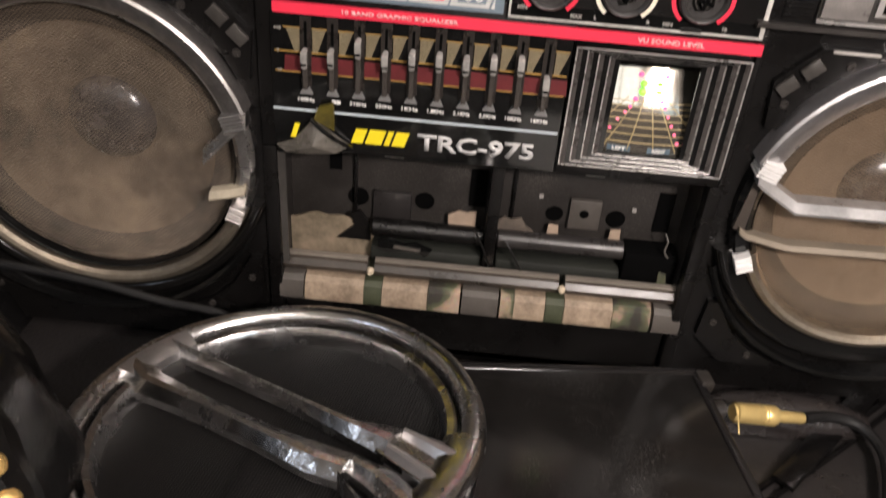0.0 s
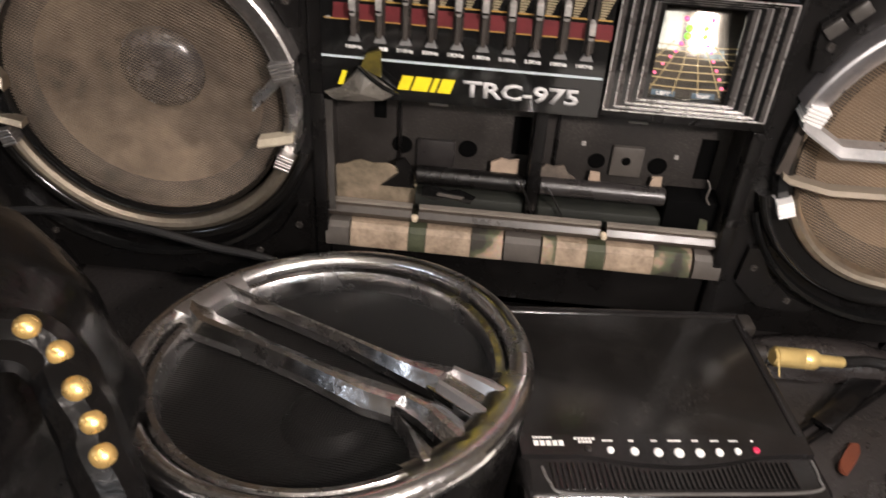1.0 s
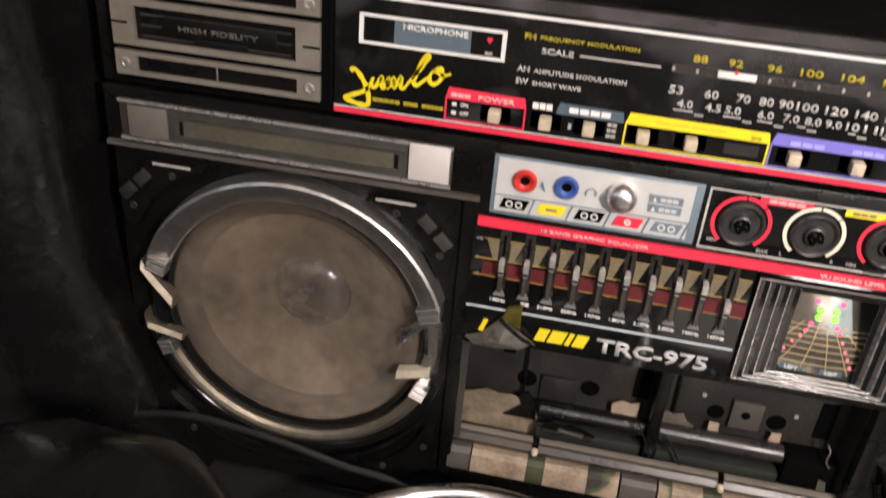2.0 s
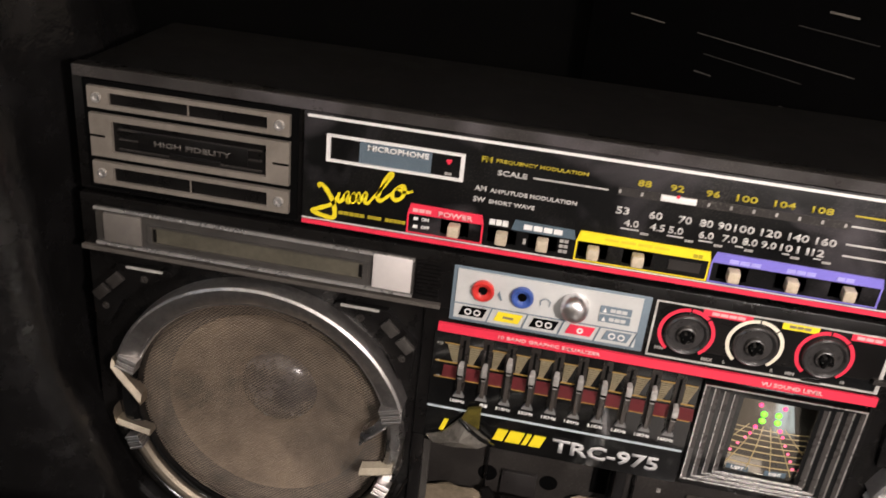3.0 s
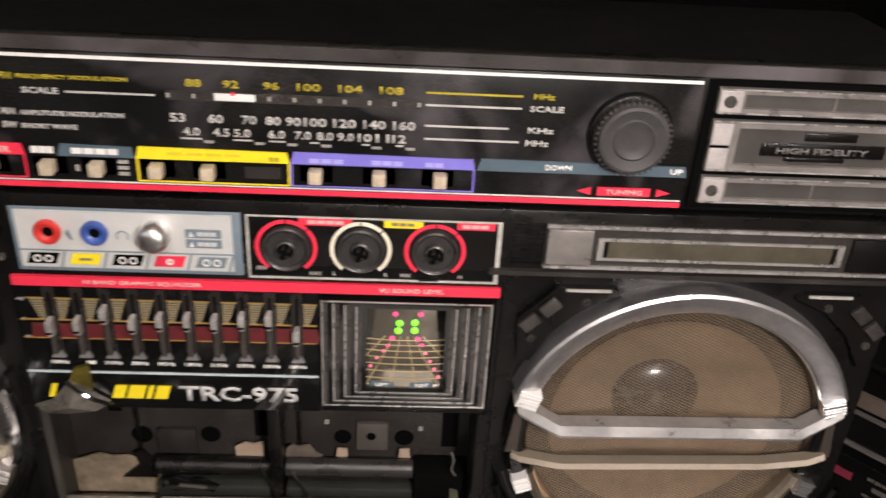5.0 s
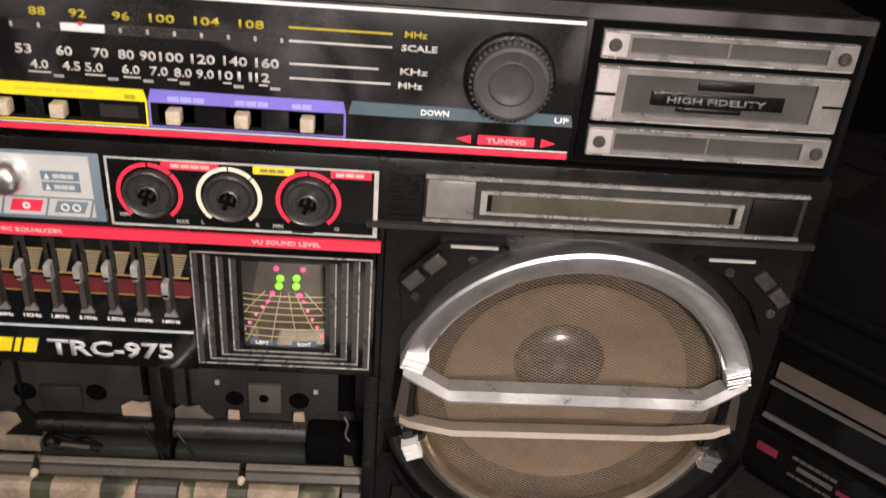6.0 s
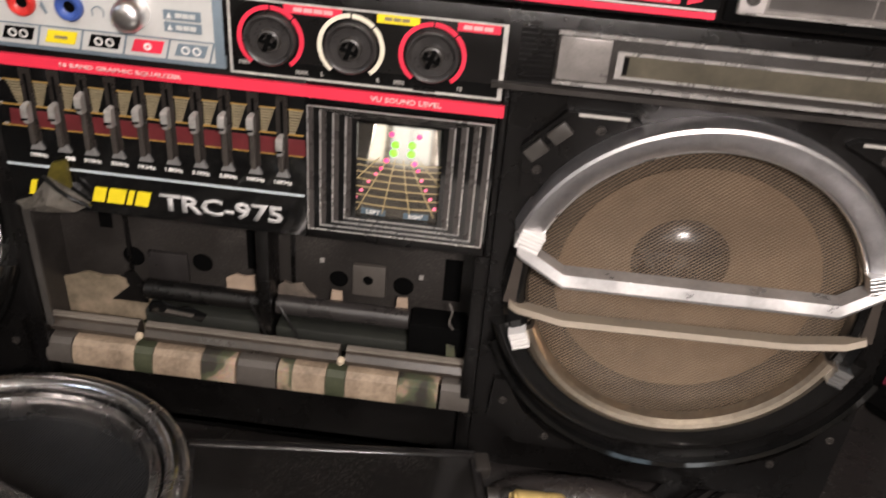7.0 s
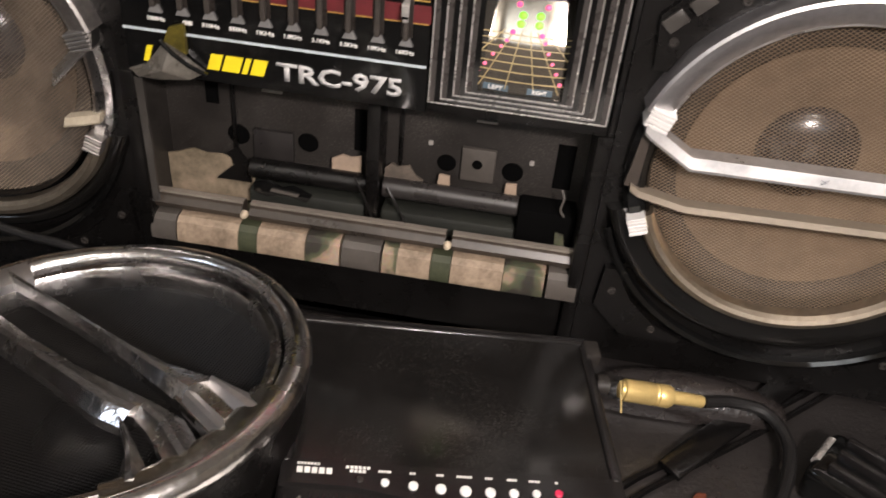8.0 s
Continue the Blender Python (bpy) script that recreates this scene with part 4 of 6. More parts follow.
    bars(0.0115, 0.0165, 0.2985, 0.3005, 2, dull_yellow, P, y=-0.0031)
    bars(-0.0350, 0.0000, 0.3000, 0.3015, 4, mat("worn_yellow", (0.72, 0.57, 0.03), 0.5, grain=0.2, scale=200), P, y=-0.0031)
    group(0.0212, 0.1075, purple_ink, True, "purple_header")
    bars(0.0300, 0.0465, 0.2985, 0.3006, 3, pale_violet, P, y=-0.0031)
    bars(0.0590, 0.0740, 0.2985, 0.3006, 3, pale_violet, P, y=-0.0031)
    bars(0.0840, 0.0930, 0.2985, 0.3006, 2, pale_violet, P, y=-0.0031)
    group(0.1085, 0.2085, slate_ink, False, "tuning_strip")
    write("DOWN", 0.1405, 0.2990, 0.0028, white_ink, P, wide=0.0125, y=-0.0031)
    write("UP", 0.2000, 0.2990, 0.0028, white_ink, P, wide=0.0065, y=-0.0031)
    for x, d in ((-0.1150, 0), (-0.0890, 0), (-0.0670, 0), (-0.0400, 0), (-0.0165, 0), (0.0330, 0), (0.0625, 0), (0.0900, 0.001)):
        switch(x, 0.2925, P, d)
    plate("blank_switch", 0.0000, 0.0165, 0.2893, 0.2950, deck_grey, P, thick=0.0008)
    plate("tuning_tag", 0.1668, 0.1925, 0.2866, 0.2910, red_ink, P)
    write("TUNING", 0.17965, 0.2875, 0.0026, pink_ink, P, wide=0.0180, y=-0.0028, align=0.5)
    for x, s in ((0.1572, 1), (0.2020, -1)):
        o = [(x, 0.2888), (x + s * 0.0065, 0.2868), (x + s * 0.0065, 0.2908)]
        part("tuning_arrow", prism(bmesh.new(), o, -0.0024, -0.0016), red_ink, P, smooth=0)
    # tuning knob
    kx, kz = 0.1780, 0.3185
    knob = part("tuning_knob", lathe(bmesh.new(), [(0.0200, -0.0016), (0.0198, -0.0040), (0.0190, -0.0050), (0.0176, -0.0052), (0.0168, -0.0040)], kx, kz, 48), black_plastic, P, "round grey-black tuning knob")
    bm = lathe(bmesh.new(), [(0.0172, -0.0016), (0.0170, -0.0098), (0.0160, -0.0118), (0.0146, -0.0122), (0.0136, -0.0118), (0.0100, -0.0110), (0.0092, -0.0116), (0.0084, -0.0110), (0.0040, -0.0106), (0.0, -0.0105)], kx, kz, 48)
    part("knob_cap", bm, mat("knob_face", (0.052, 0.049, 0.050), 0.55, spec=0.3, dust=0.15, grain=0.35, scale=60, rough_var=0.08), knob, "worn grey knob face")
    for i in range(40):
        a = 2 * math.pi * i / 40
        r = slab(0.0168, 0.0180, -0.0102, -0.0040, -0.0006, 0.0006)
        r.transform(Matrix.Translation((kx, 0, kz)) @ Matrix.Rotation(a, 4, "Y"))
        part("knob_tooth", r, vent_dark, knob, smooth=0)


tuner_panel()


def jack_panel():
    base = part("jack_panel", slab(-0.1125, -0.0035, -0.0022, 0.001, 0.2362, 0.2712, bevel=0.0005), jack_frame, stereo, "pale grey jack panel in a blue-grey frame")
    plate("jack_plate", -0.1100, -0.0080, 0.2387, 0.2695, jack_plate, base, y=-0.0030, thick=0.0009)
    F = -0.0038
    for x, m in ((-0.0950, jack_red), (-0.0730, jack_blue)):
        j = part("jack_socket", lathe(bmesh.new(), [(0.0064, -0.0028), (0.0064, -0.0050), (0.0055, -0.0062), (0.0044, -0.0060), (0.0034, -0.0044), (0.0026, -0.0040)], x, 0.2585, 32), m, base)
        part("socket_hole", lathe(bmesh.new(), [(0.0027, -0.0040), (0.0024, -0.0035), (0.0, -0.0034)], x, 0.2585, 20), hole_black, j)
    part("tone_knob", lathe(bmesh.new(), [(0.0076, -0.0028), (0.0076, -0.0085), (0.0068, -0.0115), (0.0050, -0.0132), (0.0025, -0.0139), (0.0, -0.0140)], -0.0440, 0.2590, 36), chrome, base, "chrome dome knob")
    plate("row_line", -0.1100, -0.0080, 0.2482, 0.2487, jack_frame, base, y=F)
    fills = (hole_black, yellow_ink, hole_black, red_ink, jack_frame)
    for i in range(5):
        x = -0.1085 + i * 0.0202
        bm = prism(bmesh.new(), [(x + 0.0012, 0.2410), (x + 0.0150, 0.2410), (x + 0.0172, 0.2468), (x + 0.0034, 0.2468)], F, F + 0.0006)
        cell = part("symbol_cell", bm, fills[i], base, smooth=0)
        bm = prism(bmesh.new(), [(x + 0.0170, 0.2390), (x + 0.0178, 0.2390), (x + 0.0204, 0.2484), (x + 0.0196, 0.2484)], F, F + 0.0006)
        part("divider", bm, jack_frame, base, smooth=0)
        bm = bmesh.new()
        sx = x + 0.0092
        if i in (0, 2, 4):
            for d in (-0.0026, 0.0026):
                lathe(bm, [(0.0013, F - 0.0004), (0.0020, F - 0.0004), (0.0020, F), (0.0013, F)], sx + d, 0.2439, 14, close=True)
        elif i == 3:
            lathe(bm, [(0.0008, F - 0.0004), (0.0018, F - 0.0004), (0.0018, F), (0.0008, F)], sx, 0.2439, 14, close=True)
        else:
            box(bm, sx - 0.0030, sx + 0.0030, F - 0.0004, F, 0.2433, 0.2446)
        part("symbol", bm, tan_ink if i == 1 else white_ink, cell, smooth=0)
    for z in (0.2575, 0.2520):
        plate("label_box", -0.0300, -0.0130, z, z + 0.0044, jack_frame, base, y=F)
        bars(-0.0245, -0.0150, z + 0.0012, z + 0.0032, 3, jack_plate, base, y=F - 0.0004)
        bm = prism(bmesh.new(), [(-0.0285, z + 0.0008), (-0.0263, z + 0.0008), (-0.0274, z + 0.0034)], F - 0.0005, F)
        part("arrow_mark", bm, white_ink, base, smooth=0)
    bm = tube(bmesh.new(), spline([(-0.0625, -0.0039, 0.2555), (-0.0625, -0.0039, 0.2585), (-0.0600, -0.0039, 0.2600), (-0.0575, -0.0039, 0.2585), (-0.0575, -0.0039, 0.2555)], 4), 0.0003, 4)
    part("headphone_mark", bm, jack_frame, base)
    part("pen_mark", prism(bmesh.new(), [(-0.0868, 0.2575), (-0.0858, 0.2600), (-0.0838, 0.2545), (-0.0845, 0.2540)], F, F + 0.0006), jack_frame, base, smooth=0)


knob_grey = mat("knob_grey", (0.040, 0.037, 0.036), 0.32, grain=0.5, scale=140, rough_var=0.1)
knob_core = mat("knob_core", (0.055, 0.050, 0.046), 0.4, grain=0.6, scale=200)


def knob_panel():
    base = part("knob_panel", slab(-0.0015, 0.1235, -0.0016, 0.001, 0.2350, 0.2708), black_gloss, stereo, "black panel with three bare volume shafts", smooth=0)
    bm = bmesh.new()
    frame_outline(bm, -0.0012, 0.1232, 0.2354, 0.2704, 0.0011, 0.0009, -0.0024, -0.0015)
    box(bm, 0.1211, 0.1221, -0.0024, -0.0015, 0.2363, 0.2695)
    part("panel_outline", bm, outline_grey, base, smooth=0)
    for x, m in ((0.0178, red_ink), (0.0542, mat("cream_ink", (0.78, 0.72, 0.58), 0.5, grain=0.12, scale=120)), (0.0908, red_ink)):
        z = 0.2530
        bm = lathe(bmesh.new(), [(0.0132, -0.0016), (0.0132, -0.0024), (0.0152, -0.0024), (0.0152, -0.0016)], x, z, 44, -52, 232, close=True)
        part("level_arc", bm, m, base, smooth=0)
        bm = bmesh.new()
        for a in (45, 90):
            r = slab(0.0129, 0.0156, -0.0028, -0.0023, -0.0003, 0.0003)
            r.transform(Matrix.Translation((x, 0, z)) @ Matrix.Rotation(-radians(a), 4, "Y"))
            me = bpy.data.meshes.new("tmp")
            r.to_mesh(me)
            r.free()
            bm.from_mesh(me)
            bpy.data.meshes.remove(me)
        part("arc_mark", bm, black_plastic, base, smooth=0)
        k = part("knob_collar", lathe(bmesh.new(), [(0.0120, -0.0016), (0.0118, -0.0050), (0.0110, -0.0058), (0.0102, -0.0054), (0.0092, -0.0036), (0.0052, -0.0032)], x, z, 40), knob_grey, base, "dark grey knob collar")
        part("shaft_socket", lathe(bmesh.new(), [(0.0054, -0.0032), (0.0050, -0.0060), (0.0042, -0.0064), (0.0036, -0.0030), (0.0024, -0.0030), (0.0024, -0.0080), (0.0, -0.0080)], x, z, 24), knob_core, k)
        bm = bmesh.new()
        box(bm, x - 0.0040, x + 0.0040, -0.0086, -0.0020, z - 0.0010, z + 0.0010, bevel=0.0003, seg=1)
        box(bm, x - 0.0010, x + 0.0010, -0.0088, -0.0020, z - 0.0040, z + 0.0040, bevel=0.0003, seg=1)
        bm.transform(Matrix.Translation((x, 0, z)) @ Matrix.Rotation(radians(20), 4, "Y") @ Matrix.Translation((-x, 0, -z)))
        part("shaft", bm, hole_black, k)
    for a, b, m in ((0.0240, 0.0500, red_ink), (0.0655, 0.0845, yellow_ink), (0.1010, 0.1198, red_ink)):
        plate("knob_tag", a, b, 0.2655, 0.2696, m, base)
    bars(0.0285, 0.0465, 0.2666, 0.2684, 4, pink_ink, base, y=-0.0027)
    bars(0.1035, 0.1170, 0.2666, 0.2684, 3, pink_ink, base, y=-0.0027)
    bars(0.0690, 0.0805, 0.2668, 0.2684, 3, tan_ink, base, y=-0.0027)
    for w, x, z in (("MIN", 0.0030, 0.2400), ("MAX", 0.0290, 0.2376), ("L", 0.0405, 0.2380), ("R", 0.0660, 0.2378), ("MIN", 0.0740, 0.2378), ("10", 0.1030, 0.2378)):
        write(w, x, z, 0.0020, grey_line, base)
    plate("scuff", 0.0830, 0.0930, 0.2362, 0.2375, black_plastic, base, y=-0.0028)


def red_bar():
    base = part("red_bar", slab(-0.1180, 0.1252, -0.0020, 0.001, 0.2270, 0.2325), red_ink, stereo, "red heading strip", smooth=0)
    write("10 BAND GRAPHIC EQUALIZER", -0.0540, 0.2285, 0.0026, pink_ink, base, wide=0.0580, y=-0.0026, align=0.5)
    write("VU SOUND LEVEL", 0.0800, 0.2285, 0.0026, pink_ink, base, wide=0.0330, y=-0.0026, align=0.5)


def equalizer():
    base = part("equalizer_panel", slab(-0.1195, 0.0330, -0.0012, 0.001, 0.1730, 0.2268), black_gloss, stereo, "black equalizer with ten sliders", smooth=0)
    F = -0.0019
    for z in (0.2065, 0.1955):
        plate("gold_line", -0.1175, 0.0320, z, z + 0.0006, gold_ink, base, y=F)
    plate("gold_line", -0.1130, 0.0320, 0.2195, 0.2199, gold_ink, base, y=F)
    xs = [-0.1014 + 0.0137 * i for i in range(10)]
    for i in range(11):
        # printed comb: upright on one side, cut slanting on the other
        a = xs[0] - 0.0100 if i == 0 else xs[i - 1] + 0.0034
        for k in range(9):
            z = 0.2188 - k * 0.00142
            w = 0.0068 * (1 - 0.072 * k)
            x0 = a + 0.0068 - w if i == 0 else a
            plate("comb_mark", x0, x0 + w, z, z + 0.0008, tan_ink, base, y=F)
        cx = xs[0] - 0.00685 + 0.0137 * i
        bm = prism(bmesh.new(), [(cx - 0.0046, 0.1962), (cx + 0.0046, 0.1962), (cx + 0.0040, 0.2046), (cx - 0.0040, 0.2046)], F, F + 0.0005)
        part("red_wedge", bm, dark_red, base, smooth=0)
    tops = (0.2100, 0.2112, 0.2180, 0.2125, 0.2145, 0.2148, 0.2143, 0.2160, 0.2168, 0.2075)
    freq = ("100Hz", "180Hz", "310Hz", "550Hz", "1KHz", "1.8KHz", "3.1KHz", "5.5KHz", "10KHz", "16KHz")
    for i, x in enumerate(xs):
        plate("slider_slot", x - 0.0028, x + 0.0028, 0.1885, 0.2262, slot_brown, base, y=-0.0021, thick=0.0005)
        plate("slider_slit", x - 0.0007, x + 0.0007, 0.1905, 0.2235, hole_black, base, y=-0.0024, thick=0.0003)
        z = tops[i]
        # bright rounded cap on a dark translucent stem
        stem = part("slider_stem", slab(x - 0.0013, x + 0.0013, -0.0058, -0.0024, 0.1880, z - 0.0100, bevel=0.0004, seg=1), stem_grey, base, "dark smoky slider stem")
        bm = bmesh.new()
        rows = []
        for dz, y, w in ((-0.0104, -0.0058, 0.0013), (-0.0098, -0.0078, 0.0016), (-0.0050, -0.0092, 0.0018), (-0.0010, -0.0088, 0.0017), (0.0000, -0.0070, 0.0014), (0.0000, -0.0026, 0.0013), (-0.0104, -0.0026, 0.0012)):
            rows.append((bm.verts.new((x - w, y, z + dz)), bm.verts.new((x + w, y, z + dz))))
        for a, b in zip(rows, rows[1:]):
            bm.faces.new((a[0], a[1], b[1], b[0]))
        bm.faces.new([r[0] for r in rows])
        bm.faces.new([r[1] for r in rows][::-1])
        bm.faces.new((rows[-1][0], rows[-1][1], rows[0][1], rows[0][0]))
        bmesh.ops.bevel(bm, geom=bm.edges[:], offset=0.0005, segments=2, affect="EDGES")
        part("slider_cap", bm, smoky_slider, stem, "glossy grey slider cap")
        part("cap_line", slab(x - 0.0014, x + 0.0014, -0.0099, -0.0084, z - 0.0072, z - 0.0066), hole_black, stem, smooth=0)
        bm = prism(bmesh.new(), [(x - 0.0034, 0.1842), (x + 0.0034, 0.1842), (x + 0.0016, 0.1880), (x - 0.0016, 0.1880)], -0.0030, -0.0012)
        part("slot_foot", bm, mat("grey_foot", (0.20, 0.195, 0.19), 0.4, grain=0.3, scale=120) if i == 0 else bpy.data.materials["grey_foot"], base, smooth=0)
        if i == 1:
            bars(x - 0.0005, x + 0.0045, 0.1795, 0.1815, 2, white_ink, base, y=F)
        else:
            write(freq[i], x - 0.0003, 0.1795, 0.0021, white_ink, base, y=F, align=0.5, wide=0.0088)
    for w, z in (("+10", 0.2180), ("0", 0.2060), ("-10", 0.1952)):
        write(w, -0.1158, z, 0.0018, grey_line, base, y=F, align=0.5)
    plate("foot_line", -0.1195, 0.0322, 0.1737, 0.1749, mat("pale_blue_line", (0.52, 0.58, 0.62), 0.5, grain=0.2, scale=100), base, y=F)


def model_plate():
    base = part("model_plate", slab(-0.1195, 0.0330, -0.0012, 0.001, 0.1508, 0.1728), black_gloss, stereo, "black name plate below the sliders", smooth=0)
    # yellow slanted emblem blocks, partly hidden by the shard
    for x, w in ((-0.1108, 0.0028), (-0.0778, 0.0062), (-0.0702, 0.0088), (-0.0600, 0.0028), (-0.0558, 0.0070)):
        bm = prism(bmesh.new(), [(x, 0.1578), (x + w, 0.1578), (x + w + 0.0026, 0.1660), (x + 0.0026, 0.1660)], -0.0022, -0.0012)
        part("emblem_block", bm, yellow_ink, base, "yellow slanted emblem block", smooth=0)
    write("TRC-975", -0.0420, 0.1568, 0.0100, mat("silver_ink", (0.60, 0.59, 0.58), 0.7, spec=0.2, grain=0.3, scale=160), base, wide=0.0632, y=-0.0024, bold=0.028)


def vu_meter():
    base = new("vu_meter")
    base.empty_display_size = 0.01
    base.parent = stereo
    tagged(base, "square level meter in stepped silver frames, lamps lit green and red")
    bm = bmesh.new()
    box(bm, 0.0338, 0.1232, 0.030, 0.032, 0.1567, 0.2268)
    frame_outline(bm, 0.0340, 0.1230, 0.1568, 0.2266, 0.0180, 0.0060, 0.0012, 0.0299)
    part("meter_box", bm, black_gloss, base, smooth=0)
    for i in range(4):
        a, b, c, d = 0.0345 + i * 0.0058, 0.1217 - i * 0.0058, 0.1580 + i * 0.0019, 0.2246 - i * 0.0017
        y = -0.0050 + i * 0.0014
        part("step_frame", frame_outline(bmesh.new(), a, b, c, d, 0.0058, 0.0018, y + 0.0003, 0.0012), black_gloss, base, smooth=0)
        for z in (c, d - 0.0007):
            part("frame_line", slab(a, b, y - 0.0001, y + 0.0003, z, z + 0.0007), silver, base, "thin silver line", smooth=0)
        # glossy steps mirror grey here; that grey is put into strips
        for x in (a, b - 0.0033):
            part("frame_strip", slab(x, x + 0.0031, y, y + 0.0003, c + 0.0007, d - 0.0007), strip_grey, base, "grey strip for the reflection in the step", smooth=0)
        for x in (a, b - 0.0007):
            part("frame_line", slab(x, x + 0.0007, y - 0.0002, y, c + 0.0007, d - 0.0007), silver, base, "thin silver line", smooth=0)
    # curved mirror-like pane: upright at the foot, leaning back towards the top
    w, n = 0.0258, 14
    ys, zs, s = [0.0016], [0.1645], 0.0560 / n
    def lean(f):
        u = min(max((f - 0.2) / 0.3, 0.0), 1.0)
        return radians(5 + 21 * u * u * (3 - 2 * u))
    for i in range(n):
        a = lean((i + 0.5) / n)
        ys.append(ys[-1] + s * math.sin(a))
        zs.append(zs[-1] + s * math.cos(a))
    def sag(x):
        """The pane bulges forward in the middle."""
        return x * x / 0.28
    def onto(x, h, lift):
        """A place on the pane: h from 0 to 0.0526 up it, lifted off it towards the front."""
        f = min(max(0.87 * h / 0.0526, 0.0), 0.9999) * n
        i = int(f)
        t = f - i
        a = lean(f / n)
        return Vector((0.0781 + x, ys[i] + (ys[i + 1] - ys[i]) * t + sag(x) - lift * math.cos(a), zs[i] + (zs[i + 1] - zs[i]) * t + lift * math.sin(a)))
    def put(name, bm, m, label=""):
        for v in bm.verts:
            v.co = onto(v.co.x, v.co.z, -v.co.y)
        return part(name, bm, m, base, label, smooth=0)
    bm = bmesh.new()
    across = [w * (k / 8 - 1) for k in range(17)]
    rows = [[bm.verts.new((0.0781 + x, y + sag(x), z)) for x in across] for y, z in zip(ys, zs)]
    back = [[bm.verts.new((0.0781 + x, y + sag(x) + 0.001, z - 0.0002)) for x in across] for y, z in zip(ys, zs)]
    for i in range(n):
        for k in range(16):
            bm.faces.new((rows[i][k], rows[i][k + 1], rows[i + 1][k + 1], rows[i + 1][k]))
            bm.faces.new((back[i][k], back[i + 1][k], back[i + 1][k + 1], back[i][k + 1]))
    part("meter_glass", bm, pane_mat, base, "curved mirror-like meter glass", smooth=60)
    grid_gold = mat("grid_gold", (0.42, 0.32, 0.15), 0.5, grain=0.2, scale=200)
    vx = -0.001
    for z in (0.0075, 0.0125, 0.0172, 0.0214, 0.0252, 0.0286, 0.0316):
        bm = ribbon(bmesh.new(), [((w - 0.001) * (k / 6 - 1), z) for k in range(13)], [0.0005] * 13, -0.0004, 0.0)
        put("grid_line", bm, grid_gold)
    for x0 in (-0.036, -0.0205, -0.0075, 0.0065, 0.0185, 0.036):
        x1 = vx + (x0 - vx) * 0.28
        a = (x0, 0.003)
        if abs(x0) > w:
            k = (w - 0.001 - abs(vx)) / abs(x0 - vx)
            a = (vx + (x0 - vx) * k, 0.003 + (0.034 - 0.003) * (1 - k) / 0.72)
        steps = [(a[0] + (x1 - a[0]) * t / 6, a[1] + (0.034 - a[1]) * t / 6) for t in range(7)]
        bm = bmesh.new()
        ribbon(bm, steps, [0.00045] * 7, -0.0004, 0.0)
        put("grid_line", bm, grid_gold)
    for x, z, m, r in ((-0.0035, 0.0415, led_green, 0.0019), (0.0047, 0.0420, led_green, 0.0019), (-0.0040, 0.0372, led_green, 0.0019), (0.0047, 0.0375, led_green, 0.0019),
                       (-0.0058, 0.0468, led_red, 0.0014), (0.0078, 0.0468, led_red, 0.0014), (-0.0072, 0.0328, led_red, 0.0013), (0.0068, 0.0325, led_red, 0.0013), (-0.0095, 0.0283, led_red, 0.0009), (0.0088, 0.0290, led_red, 0.0009),
                       (-0.0118, 0.0250, led_off, 0.0009), (-0.0152, 0.0205, led_off, 0.0009), (-0.0185, 0.0150, led_off, 0.0009), (-0.0215, 0.0105, led_off, 0.001),
                       (0.0110, 0.0240, led_off, 0.0009), (0.0135, 0.0190, led_off, 0.0009), (0.0160, 0.0140, led_off, 0.0009), (0.0185, 0.0085, led_off, 0.001)):
        bm = lathe(bmesh.new(), [(r * 1.05, 0.0), (r * 0.95, -0.0005), (r * 0.5, -0.0007), (0.0, -0.0007)], x, z, 10)
        put("meter_lamp", bm, m)
    for x, t in ((-0.0120, "LEFT"), (0.0095, "RIGHT")):
        put("meter_tag", slab(x - 0.0062, x + 0.0062, -0.0004, 0.0, 0.0016, 0.0050), slate_ink)
        ob = write(t, x, 0.0022, 0.0022, white_ink, base, wide=0.0070, y=-0.0009, align=0.5)
        for v in ob.data.vertices:
            v.co = onto(v.co.x, v.co.z, -v.co.y)


strip_grey = mat("mirrored_grey_strip", (0.048, 0.042, 0.039), 0.3, grain=0.35, scale=120, rough_var=0.1)
pane_mat = mat("meter_glass", (0.37, 0.34, 0.29), 0.09, metal=0.85, grain=0.3, scale=50, rough_var=0.05)
slot_brown = mat("slot_brown", (0.024, 0.020, 0.0175), 0.3, grain=0.4, scale=90, rough_var=0.1)
smoky_slider = mat("smoky_slider", (0.50, 0.48, 0.45), 0.16, grain=0.5, scale=160, metal=0.3, coat=0.5)
stem_grey = mat("smoky_stem", (0.060, 0.052, 0.046), 0.22, grain=0.4, scale=120)
jack_panel()
knob_panel()
red_bar()
equalizer()
model_plate()
vu_meter()


dark_cloth = mat("dark_green_cloth", (0.012, 0.0135, 0.009), 0.7, grain=0.6, scale=60, bump=0.3, bump_scale=500)


